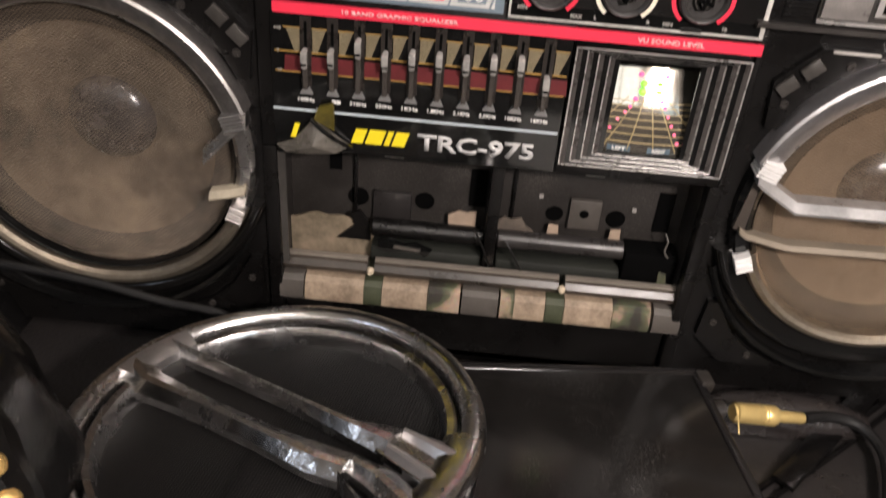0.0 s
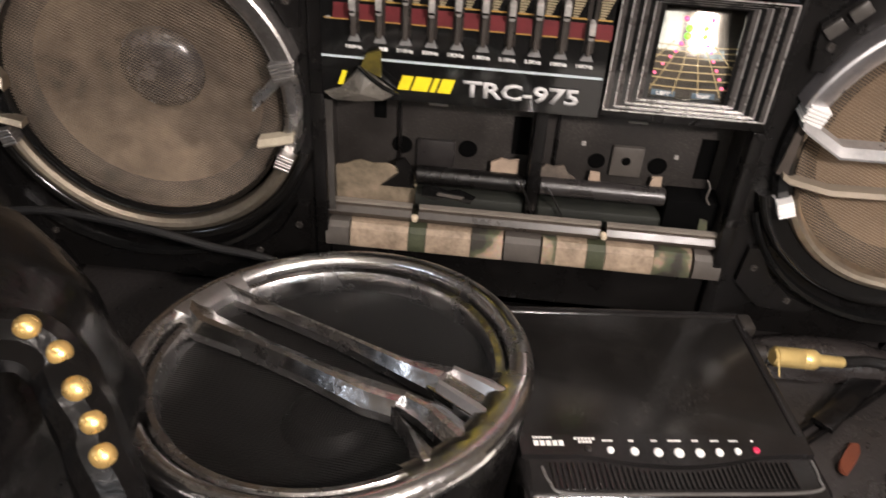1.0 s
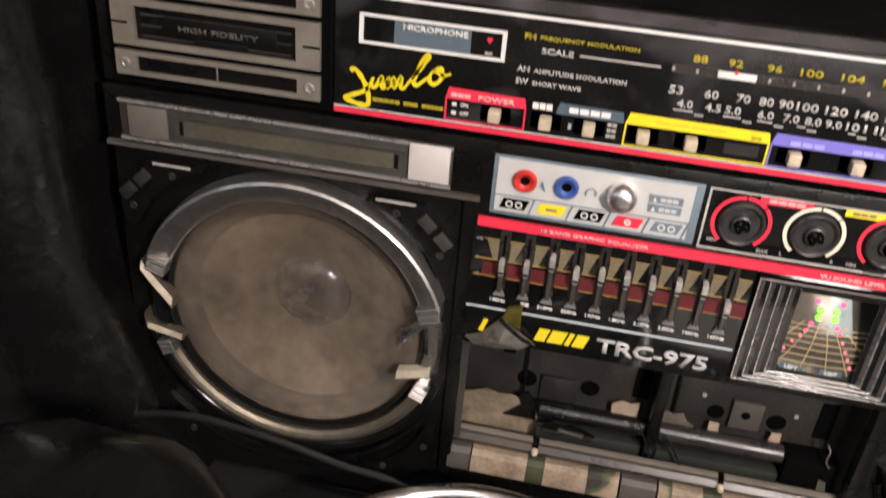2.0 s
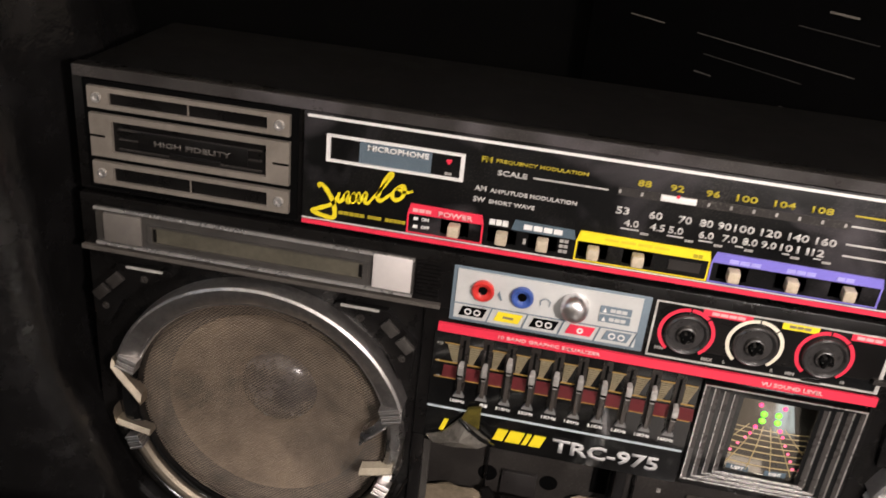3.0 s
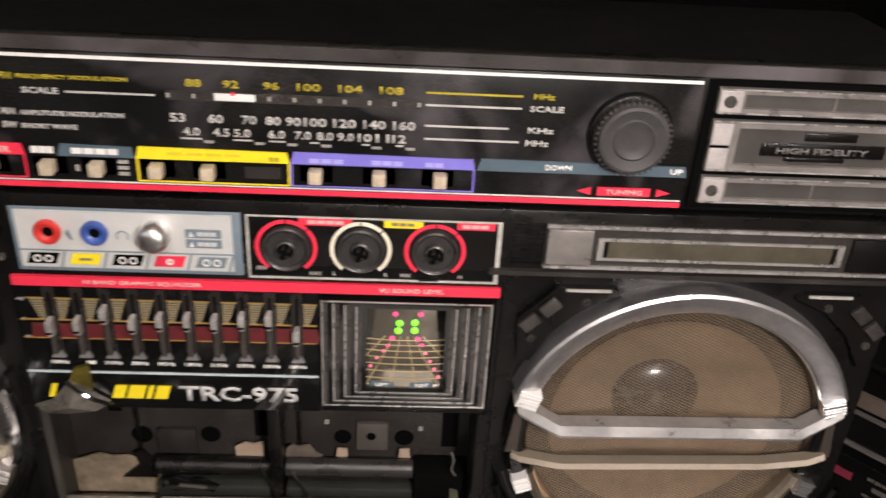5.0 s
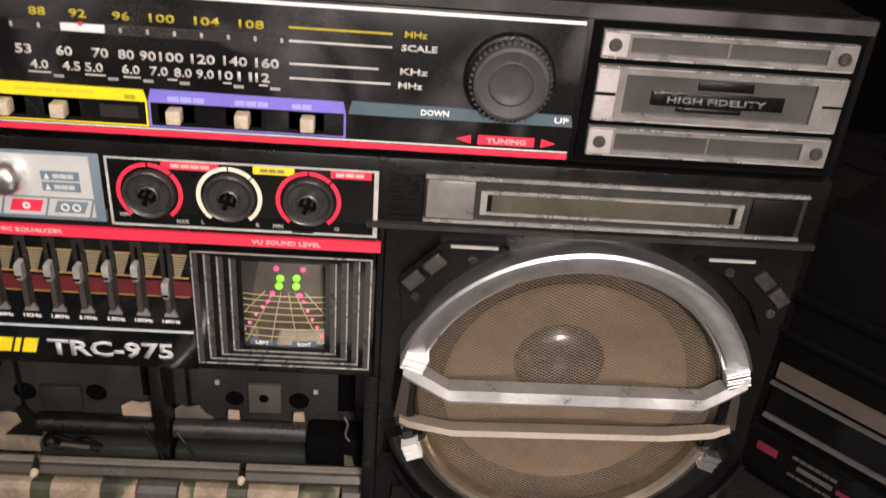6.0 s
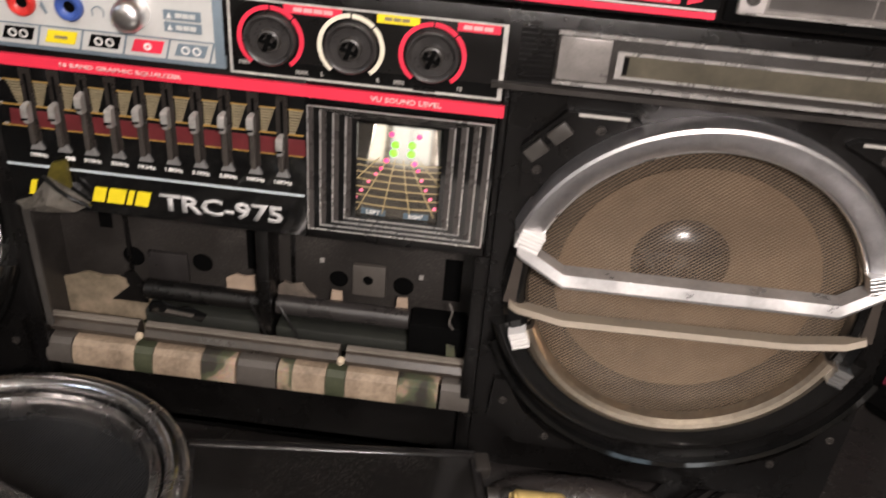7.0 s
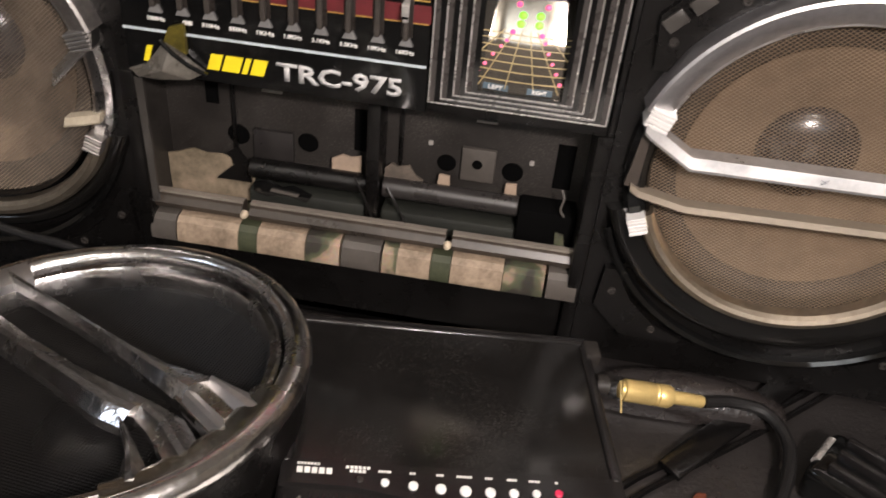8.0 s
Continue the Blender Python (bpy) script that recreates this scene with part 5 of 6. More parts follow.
def cassette_deck():
    """The open twin cassette bay: its doors are gone."""
    base = part("cassette_bay", box(box(box(slab(-0.1195, 0.1195, 0.036, 0.040, 0.040, 0.1495), -0.1215, -0.1196, 0.0105, 0.040, 0.040, 0.1495), 0.1196, 0.1215, 0.0105, 0.040, 0.040, 0.1495), -0.1195, 0.1195, 0.0105, 0.0358, 0.1470, 0.1495), deck_grey, stereo, "dusty open twin cassette bay without doors", smooth=0)
    part("bay_floor", slab(-0.1190, 0.1190, 0.012, 0.0358, 0.0520, 0.0560), camo, base, "cloth-lined floor of the bay", smooth=0)
    B = 0.0358
    for x, z, r in ((-0.0785, 0.1000, 0.0062), (-0.0375, 0.1010, 0.0058), (0.0425, 0.1010, 0.0052), (0.0800, 0.1010, 0.0058)):
        part("bay_hole", lathe(bmesh.new(), [(0.0, B - 0.0003), (r, B - 0.0003), (r * 1.05, B)], x, z, 22), hole_black, base)
    for x0, x1, z0, z1 in ((-0.0105, 0.0000, 0.1010, 0.1270), (0.1030, 0.1130, 0.0950, 0.1230), (-0.0960, -0.0885, 0.1180, 0.1330), (-0.1000, -0.0850, 0.1310, 0.1350)):
        part("bay_hole", slab(x0, x1, B - 0.0006 - (0.0003 if z0 > 0.13 else 0), B, z0, z1), hole_black, base, smooth=0)
    bm = bmesh.new()
    box(bm, -0.0690, -0.0455, B - 0.0030, B, 0.0880, 0.1065, bevel=0.0006)
    part("head_block", bm, rod_grey, base)
    bm = bmesh.new()
    box(bm, 0.0510, 0.0700, B - 0.0034, B, 0.0935, 0.1140, bevel=0.0006)
    block = part("head_block", bm, deck_light, base, "small grey block with a hole")
    part("block_hole", lathe(bmesh.new(), [(0.0, B - 0.0037), (0.0028, B - 0.0037), (0.0029, B - 0.0034)], 0.0600, 0.1045, 18), hole_black, block)
    for x0, x1, z0, z1 in ((-0.0630, -0.0515, 0.1300, 0.1312), (0.0570, 0.0685, 0.1300, 0.1312), (0.0318, 0.0342, 0.1118, 0.1142), (0.0888, 0.0912, 0.1078, 0.1102)):
        part("bay_tab", slab(x0, x1, B - 0.0014, B, z0, z1), grey_line, base, smooth=0)
    for q in ((0.0010, 0.0080, 0.014, B, 0.0560, 0.1468), (0.0155, 0.0175, 0.0330, B, 0.0900, 0.1400), (-0.0810, -0.0790, 0.0330, B, 0.0900, 0.1400)):
        part("bay_post", slab(*q, bevel=0.0006), black_plastic, base)
    for a, b in ((-0.0680, 0.0005), (0.0090, 0.0860)):
        bm = lathe(bmesh.new(), [(0.0, 0.0), (0.0052, 0.0), (0.0058, 0.0006), (0.0058, b - a - 0.0006), (0.0052, b - a), (0.0, b - a)], 0, 0, 24)
        bm.transform(Matrix.Translation((a, 0.0245, 0.0865)) @ Matrix.Rotation(radians(-90), 4, "Z"))
        part("bay_rod", bm, black_plastic if a < 0 else rod_grey, base, "black pressure rod" if a < 0 else "grey pressure rod")
    for q in ((0.0862, 0.1185, 0.0160, 0.0340, 0.0690, 0.0900), (-0.0680, 0.0005, 0.0180, 0.0330, 0.0640, 0.0760), (0.0090, 0.0860, 0.0180, 0.0330, 0.0620, 0.0750)):
        part("bay_carriage", slab(*q, bevel=0.002), hole_black if q[0] > 0.05 else dark_cloth, base)
    # torn card and cloth pieces inside
    def torn(outline, y0, y1, material, label):
        part("torn_scrap", prism(bmesh.new(), outline, y0, y1), material, base, label, smooth=0)
    torn([(-0.1192, 0.0600), (-0.0640, 0.0600), (-0.0635, 0.0662), (-0.0681, 0.0763), (-0.0700, 0.0830), (-0.0732, 0.0877), (-0.0800, 0.0868), (-0.0870, 0.0893), (-0.0960, 0.0885), (-0.1036, 0.0905), (-0.1085, 0.0890), (-0.1130, 0.0868), (-0.1194, 0.0851)], 0.0285, 0.0300, card_camo, "torn tan and green card in the bay")
    torn([(-0.0215, 0.0800), (-0.0052, 0.0820), (-0.0050, 0.1005), (-0.0110, 0.0990), (-0.0160, 0.1000), (-0.0222, 0.0965)], 0.0300, 0.0312, card, "torn tan card in the bay")
    torn([(0.0082, 0.0850), (0.0300, 0.0870), (0.0306, 0.0905), (0.0262, 0.0930), (0.0225, 0.0992), (0.0160, 0.0975), (0.0120, 0.0990), (0.0085, 0.0955)], 0.0300, 0.0312, card_grey, "torn grey-brown card in the bay")
    torn([(0.0390, 0.0900), (0.0460, 0.0900), (0.0455, 0.0960), (0.0395, 0.0965)], 0.0300, 0.0312, card, "torn tan card in the bay")
    torn([(0.0770, 0.0900), (0.0840, 0.0900), (0.0835, 0.0970), (0.0775, 0.0965)], 0.0300, 0.0312, card, "torn tan card in the bay")
    torn([(-0.0900, 0.0745), (-0.0690, 0.0745), (-0.0700, 0.0870), (-0.0760, 0.0960), (-0.0815, 0.0930), (-0.0790, 0.0850)], 0.0262, 0.0280, black_plastic, "broken black lever")
    torn([(-0.0640, 0.0770), (-0.0560, 0.0745), (-0.0440, 0.0765), (-0.0330, 0.0740), (-0.0300, 0.0790), (-0.0400, 0.0835), (-0.0470, 0.0815), (-0.0560, 0.0850), (-0.0630, 0.0825)], 0.0150, 0.0165, black_gloss, "broken shiny black piece of the mechanism")
    torn([(-0.0540, 0.0790), (-0.0380, 0.0775), (-0.0370, 0.0790), (-0.0530, 0.0806)], 0.0138, 0.0149, deck_light, "bent grey lever")
    torn([(0.1090, 0.0680), (0.1150, 0.0680), (0.1130, 0.0780), (0.1085, 0.0790)], 0.0150, 0.0165, camo, "torn scrap of cloth")
    bm = tube(bmesh.new(), spline([(-0.0050, 0.012, 0.0980), (0.0010, 0.011, 0.0860), (0.0055, 0.011, 0.0740)], 6), 0.0006, 6)
    part("loose_wire", bm, wire_dark, base)
    bm = tube(bmesh.new(), spline([(0.0130, 0.0150, 0.0920), (0.0180, 0.0130, 0.0850), (0.0250, 0.0120, 0.0720)], 6), 0.0007, 6)
    part("loose_wire", bm, wire_dark, base)
    bm = tube(bmesh.new(), spline([(0.1080, 0.02, 0.1040), (0.1100, 0.018, 0.1000), (0.1090, 0.016, 0.0940), (0.1115, 0.015, 0.0900)], 6), 0.0006, 6)
    part("loose_wire", bm, deck_light, base)
    # the lip rails and latches
    for a, b in ((-0.1195, -0.0682), (-0.0640, 0.0487), (0.0525, 0.1218)):
        bm = bmesh.new()
        rows = []
        for x in (a, b):
            rows.append([bm.verts.new((x, y, z)) for y, z in ((0.0125, 0.0595), (0.0060, 0.0630), (0.0045, 0.0668), (0.0070, 0.0702), (0.0120, 0.0718), (0.0150, 0.0708), (0.0150, 0.0600))])
        for j in range(7):
            k = (j + 1) % 7
            bm.faces.new((rows[0][j], rows[0][k], rows[1][k], rows[1][j]))
        bm.faces.new(rows[0])
        bm.faces.new(rows[1][::-1])
        part("door_rail", bm, mat("dusty_rail", (0.060, 0.047, 0.037), 0.33, grain=0.6, scale=40, rough_var=0.1) if a < -0.1 else bpy.data.materials["dusty_rail"], base, "dusty grey door rail")
        # paler ridge: the highlight along the rail's top is put into the colour
        plate("rail_highlight", a, b, 0.0711, 0.0727, taupe_metal, base, y=0.0085, thick=0.0035)
    for x in (-0.0660, 0.0505):
        bm = lathe(bmesh.new(), [(0.0, 0.0005), (0.0014, 0.0007), (0.0021, 0.0020), (0.0023, 0.0045), (0.0, 0.0060)], x, 0.0678, 14)
        part("latch", bm, cream, base, "small cream latch")
    # piano keys along the foot
    keys = ((-0.1212, -0.1066, deck_light), (-0.1057, -0.0696, camo_tan), (-0.0694, -0.0586, camo_green), (-0.0582, -0.0303, camo_tan), (-0.0299, -0.0103, camo), (-0.0090, 0.0133, deck_light), (0.0146, 0.0230, camo), (0.0232, 0.0420, camo_tan), (0.0424, 0.0534, camo_green), (0.0538, 0.0832, camo_tan), (0.0836, 0.1066, camo), (0.1084, 0.1250, deck_light))
    for a, b, m in keys:
        bm = bmesh.new()
        rows = []
        for x in (a, b):
            rows.append([bm.verts.new((x, y, z)) for y, z in ((0.0110, 0.0420), (0.0020, 0.0425), (-0.0010, 0.0450), (-0.0014, 0.0500), (0.0010, 0.0572), (0.0045, 0.0596), (0.0110, 0.0596))])
        for j in range(7):
            k = (j + 1) % 7
            bm.faces.new((rows[0][j], rows[0][k], rows[1][k], rows[1][j]))
        bm.faces.new(rows[0])
        bm.faces.new(rows[1][::-1])
        part("cassette_key", bm, m, base, "grey cassette key" if m is deck_light else "cassette key with worn tan and green camouflage print", smooth=25)
    # shard of the broken door, hanging at the top corner
    bm = bmesh.new()
    rim = [(-0.1181, 0.1532, -0.004), (-0.1123, 0.1508, -0.007), (-0.1000, 0.1518, -0.009), (-0.0851, 0.1532, -0.008), (-0.0785, 0.1566, -0.006), (-0.0850, 0.1610, -0.008), (-0.0899, 0.1653, -0.009), (-0.0940, 0.1690, -0.008), (-0.0976, 0.1709, -0.005), (-0.1030, 0.1640, -0.005), (-0.1089, 0.1570, -0.004)]
    ring = [bm.verts.new((x, y, z)) for x, z, y in rim]
    back = [bm.verts.new((x, -0.0026, z)) for x, z, y in rim]
    mid = bm.verts.new((-0.0970, -0.0125, 0.1585))
    for i in range(len(ring)):
        j = (i + 1) % len(ring)
        bm.faces.new((ring[i], ring[j], mid))
        bm.faces.new((ring[j], ring[i], back[i], back[j]))
    bm.faces.new(back[::-1])
    shard = part("door_shard", bm, mat("shard_grey", (0.13, 0.118, 0.10), 0.3, grain=0.55, scale=120, rough_var=0.12, bump=0.3, bump_scale=400), base, "jagged grey shard of the broken cassette door", smooth=0)
    part("shard_sticker", prism(bmesh.new(), [(-0.0974, 0.1712), (-0.0945, 0.1785), (-0.0867, 0.1813), (-0.0864, 0.1655), (-0.0918, 0.1680)], -0.0055, -0.0028), mat("olive_sticker", (0.13, 0.105, 0.018), 0.35, grain=0.7, scale=120), shard, "scratched olive-gold sticker", smooth=0)
    bm = tube(bmesh.new(), [(-0.0985, -0.0075, 0.1722), (-0.0915, -0.0098, 0.1672), (-0.0845, -0.0092, 0.1618), (-0.0762, -0.0070, 0.1568)], 0.0011, 6)
    part("shard_edge", bm, black_gloss, shard, "black broken edge")
    bm = bmesh.new()
    prism(bm, [(-0.1185, 0.0700), (-0.1150, 0.0700), (-0.1150, 0.1460), (-0.1195, 0.1460)], 0.0015, 0.0035)
    part("door_edge", bm, vent_dark, shard, "strip left of the broken door", smooth=0)


cassette_deck()


# ---------------------------------------------------------------- the sofa
def cushion(bm, x0, x1, y0, y1, z0, z1, r, seg=4, wob=0.0, cuts=10):
    box(bm, x0, x1, y0, y1, z0, z1, bevel=r, seg=seg)
    if wob:
        bmesh.ops.subdivide_edges(bm, edges=bm.edges[:], cuts=cuts, use_grid_fill=True)
        for v in bm.verts:
            v.co += wob * noise.noise_vector(v.co * 9.0) + wob * 0.4 * noise.noise_vector(v.co * 30.0)
    return bm


sofa = thing("sofa", "black leather sofa under the stereo, creased", "sofa", at=pose(0, 0, -0.45))


def sofa_part(name, bm, m, label=""):
    bm.transform(Matrix.Translation((0, 0, 0.45)))
    return part(name, bm, m, sofa, label, smooth=50)


sofa_part("seat", slab(-1.0, 1.0, -0.62, 0.84, -0.16, -0.001, bevel=0.03, seg=4), leather, "black leather seat")
sofa_part("base_frame", slab(-1.0, 1.0, -0.58, 1.00, -0.40, -0.165, bevel=0.01), leather)
# tall back added to hide the pale wall behind the stereo
sofa_part("backrest", slab(-1.0, 1.0, 0.85, 1.08, -0.16, 0.74, bevel=0.05, seg=4), shade_leather, "black leather backrest, shade put into its colour")
for x in (-0.95, 0.95):
    for y in (-0.5, 0.92):
        sofa_part("leg", slab(x - 0.03, x + 0.03, y - 0.03, y + 0.03, -0.45, -0.40), black_plastic)
bm = bmesh.new()
tube(bm, [(0.095, -0.150, 0.0), (0.167, -0.080, 0.0006), (0.232, -0.027, 0.0), (0.32, 0.05, 0.0)], 0.0022, 6)
tube(bm, [(0.101, -0.156, 0.0), (0.173, -0.086, 0.0006), (0.238, -0.032, 0.0), (0.33, 0.05, 0.0)], 0.0018, 6)
sofa_part("seat_seam", bm, leather_shiny, "double stitched seam")


# ---------------------------------------------------------------- the loose chrome speaker in front
def loose_speaker():
    n = Vector((-0.077, 0.116, 0.99)).normalized()
    m = Matrix.Translation((-0.0935, -0.1330, 0.0715)) @ Vector((0, 0, 1)).rotation_difference(n).to_matrix().to_4x4() @ Matrix.Rotation(radians(-30), 4, "Z") @ Matrix.Diagonal((1.035, 1.035, 1.035, 1.0))
    top = thing("loose_speaker", "round black speaker, tarnished chrome ring and crossing bars, face up", "speaker", at=m)
    up = Matrix.Rotation(radians(-90), 4, "X")  # turns -y (front) to +z
    def put(name, bm, material, label="", parent=top, smooth=30):
        bm.transform(up)
        return part(name, bm, material, parent, label, smooth=smooth)
    put("ring", lathe(bmesh.new(), [(0.0862, 0.004), (0.0862, -0.0034), (0.0868, -0.0054), (0.0882, -0.0070), (0.0904, -0.0081), (0.0928, -0.0083), (0.0950, -0.0075), (0.0967, -0.0057), (0.0977, -0.0030), (0.0978, 0.0000), (0.0962, 0.0015)], 0, 0, 128), old_chrome, "tarnished chrome ring", smooth=60)
    put("groove", lathe(bmesh.new(), [(0.0842, 0.001), (0.0863, 0.001)], 0, 0, 96), black_gloss)
    put("inner_rim", lathe(bmesh.new(), [(0.0778, 0.010), (0.0782, 0.000), (0.0798, -0.0030), (0.0828, -0.0036), (0.0842, -0.0022), (0.0844, 0.003)], 0, 0, 128), old_chrome, "tarnished chrome inner rim", smooth=34)
    put("housing", lathe(bmesh.new(), [(0.0866, 0.003), (0.0960, 0.0005), (0.0950, 0.010), (0.0930, 0.030), (0.0880, 0.060), (0.060, 0.064), (0.0, 0.064)], 0, 0, 64), black_plastic)
    put("basket", lathe(bmesh.new(), [(0.0805, 0.008), (0.070, 0.014), (0.045, 0.028), (0.025, 0.034), (0.0, 0.034)], 0, 0, 64), mat("dark_cone", (0.008, 0.0075, 0.007), 0.55, spec=0.3, grain=0.4, scale=25), "dark cone")
    put("dust_cap", lathe(bmesh.new(), [(0.026, 0.034), (0.020, 0.026), (0.010, 0.022), (0.0, 0.021)], 0, 0, 32), cap_dark)
    bm = bmesh.new()
    w = wires(0.0805, 0.00150, 0.00022, 0, 0, 0.0075, (20, -70), wire_dark, top)
    w.data.transform(up)
    # two flat faceted bars that cross the ring and fork at one end
    def blade(upper, lower, name, label, material):
        def at(line, t):
            f = t * (len(line) - 1)
            i = min(int(f), len(line) - 2)
            return Vector(line[i]).lerp(Vector(line[i + 1]), f - i)
        bm = bmesh.new()
        n = 4 * (len(upper) - 1)
        rows = []
        for i in range(n + 1):
            u, v = at(upper, i / n), at(lower, i / n)
            rows.append([bm.verts.new((v.x + (u.x - v.x) * k, y, v.y + (u.y - v.y) * k)) for k, y in ((0, 0.002), (0, -0.0028), (0.32, -0.0074), (0.52, -0.0080), (1, -0.0042), (1, 0.002))])
        for r, q in zip(rows, rows[1:]):
            for j in range(6):
                k = (j + 1) % 6
                bm.faces.new((r[j], r[k], q[k], q[j]))
        bm.faces.new(rows[0])
        bm.faces.new(rows[-1][::-1])
        put(name, bm, material, label, smooth=18)
    words = "tarnished chrome crossing bar"
    blade([(-0.0905, 0.0205), (-0.0545, 0.0194), (-0.0078, 0.0200), (0.0326, 0.0232), (0.0550, 0.0295)], [(-0.0880, 0.0125), (-0.0373, 0.0143), (-0.0090, 0.0149), (0.0281, 0.0124), (0.0550, 0.0105)], "crossing_bar", words, old_chrome)
    blade([(-0.0905, 0.0060), (-0.0716, -0.0033), (-0.0315, -0.0038), (0.0059, -0.0019), (0.0360, 0.0023), (0.0480, 0.0040)], [(-0.0900, -0.0150), (-0.0724, -0.0195), (-0.0370, -0.0156), (0.0012, -0.0146), (0.0332, -0.0156), (0.0480, -0.0128)], "crossing_bar", words, old_chrome)
    for upper, lower, m in (([(0.0552, 0.0295), (0.0830, 0.0330)], [(0.0552, 0.0235), (0.0830, 0.0185)], chrome), ([(0.0552, 0.0180), (0.0830, 0.0140)], [(0.0552, 0.0105), (0.0830, 0.0050)], chrome),
                            ([(0.0482, 0.0040), (0.0654, 0.0048), (0.0830, -0.0010)], [(0.0482, -0.0060), (0.0600, -0.0080), (0.0830, -0.0150)], old_chrome), ([(0.0482, -0.0105), (0.0620, -0.0150), (0.0830, -0.0225)], [(0.0482, -0.0128), (0.0613, -0.0192), (0.0770, -0.0341)], old_chrome)):
        blade(upper, lower, "fork_prong", "chrome prong at the end of a bar", m)
    put("web_plate", prism(bmesh.new(), [(0.0500, 0.0110), (0.0800, 0.0060), (0.0800, 0.0310), (0.0500, 0.0280)], -0.0040, 0.0), stained_chrome, "stained chrome web between two prongs", smooth=0)
    for a0, a1, m in ((-27, 26, stained_chrome), (163, 190, chrome)):
        put("end_plate", lathe(bmesh.new(), [(0.0785, 0.002), (0.0790, -0.0052), (0.0830, -0.0072), (0.0905, -0.0082), (0.0910, -0.0020), (0.0910, 0.002)], 0, 0, 40, a0, a1, close=True), m, "stained chrome end of the bars" if a0 < 0 else "bright chrome end of the bars", smooth=34)
    return top


stained_chrome = chrome_material("stained_chrome", (0.68, 0.66, 0.60), 0.14, 0.6, wave=0.7, ripple=60)
cap_dark = mat("dark_cap", (0.010, 0.009, 0.009), 0.55, spec=0.2, grain=0.3, scale=40)
loose_speaker()


# ---------------------------------------------------------------- the small flat television
def television():
    top = 0.0444
    m = Matrix.Translation((0.1328, -0.0282, top)) @ pose(0, 0, 0, 0.2, 4.65, 11.2) @ Matrix.Translation((0, 0, -top))
    tv = thing("portable_television", "small flat black portable television lying on its back, screen off", "television", at=m)
    w = -0.1530
    part("case", slab(w, 0.002, -0.1200, 0.002, 0.006, top - 0.0022, bevel=0.005, seg=3), tv_plastic, tv, "black plastic case")
    part("screen_frame", frame_top(w, 0.0, -0.0880, 0.0, 0.0055, top - 0.006, top + 0.0004), tv_plastic, tv)
    part("screen", slab(w + 0.0050, -0.0060, -0.0860, -0.0050, top - 0.003, top - 0.0008), screen_glass, tv, "dark glossy screen", smooth=0)
    # button strip with a bowed lower edge
    pts = []
    for i in range(17):
        t = i / 16
        pts.append((w + 0.001 + t * (-w - 0.002), -0.0985 - 0.0060 * max(0.0, math.cos((t - 0.52) * math.pi * 1.6))))
    bm = bmesh.new()
    lo = [bm.verts.new((x, y, top - 0.0022)) for x, y in pts]
    hi = [bm.verts.new((x, -0.0863, top)) for x, y in pts]
    mid = [bm.verts.new((x, y + 0.0006, top)) for x, y in pts]
    for i in range(16):
        bm.faces.new((hi[i], mid[i], mid[i + 1], hi[i + 1]))
        bm.faces.new((mid[i], lo[i], lo[i + 1], mid[i + 1]))
    part("button_strip", bm, tv_plastic, tv)
    for i, x in enumerate((-0.1185, -0.1077, -0.0956, -0.0837, -0.0730, -0.0622, -0.0518, -0.0417, -0.0316)):
        r = (0.0015, 0.0018, 0.0021, 0.0023, 0.0025, 0.0023, 0.0021, 0.0018, 0.0018)[i]
        bm = lathe(bmesh.new(), [(r, 0.0), (r, -0.0008), (r * 0.8, -0.0012), (0.0, -0.0013)], 0, 0, 20)
        bm.transform(Matrix.Translation((x, -0.0953 - 0.0020 * math.cos((i - 4.5) * 0.4), top)) @ Matrix.Rotation(radians(-90), 4, "X"))
        part("button", bm, deck_grey if i == 0 else button_red if i == 8 else button_white, tv, "red round button" if i == 8 else "white round button" if i else "dark round button")
        wd = (0.006, 0.0055, 0.0028, 0.0033, 0.0070, 0.0034, 0.0045, 0.0050, 0.0016)[i]
        if i:
            k = max(1, round(wd / 0.0012))
            bm = bmesh.new()
            for q in range(k):
                a = x - wd / 2 + q * wd / k
                box(bm, a, a + wd / k * 0.8, -0.0907, -0.0897, top, top + 0.0003)
            part("print_bar", bm, white_ink, tv, smooth=0)
    for k, step, wide, y0, y1 in ((7, 0.0014, 0.0010, -0.0890, -0.0880), (5, 0.0031, 0.0024, -0.0930, -0.0902)):
        for q in range(k):
            part("emblem_bar", slab(-0.1451 + q * step, -0.1451 + q * step + wide, y0, y1, top, top + 0.0003), white_ink, tv, "white printed emblem bar", smooth=0)
    bm = bmesh.new()
    for q in range(6):
        box(bm, -0.1245 + q * 0.0018, -0.1245 + q * 0.0018 + 0.0014, -0.0897, -0.0884, top, top + 0.0003)
        if 0 < q < 5:
            box(bm, -0.1245 + q * 0.0018, -0.1245 + q * 0.0018 + 0.0014, -0.0915, -0.0902, top, top + 0.0003)
    part("print_bar", bm, white_ink, tv, smooth=0)
    # ribbed speaker grille below the buttons
    for i in range(46):
        x = -0.1390 + i * 0.0027
        part("grille_rib", slab(x, x + 0.0011, -0.1150, -0.1010 - 0.0055 * max(0.0, math.cos((i / 45 - 0.52) * math.pi * 1.6)), top - 0.0024, top - 0.0012), tv_plastic, tv, smooth=0)
    bm = tube(bmesh.new(), spline([(w + 0.010, -0.1030, top - 0.0022), (w + 0.012, -0.1110, top - 0.0022), (w + 0.020, -0.1168, top - 0.0024), (-0.080, -0.1175, top - 0.0024), (-0.012, -0.1170, top - 0.0024), (-0.004, -0.1100, top - 0.0022), (-0.003, -0.1000, top - 0.0020)], 5), 0.0009, 8)
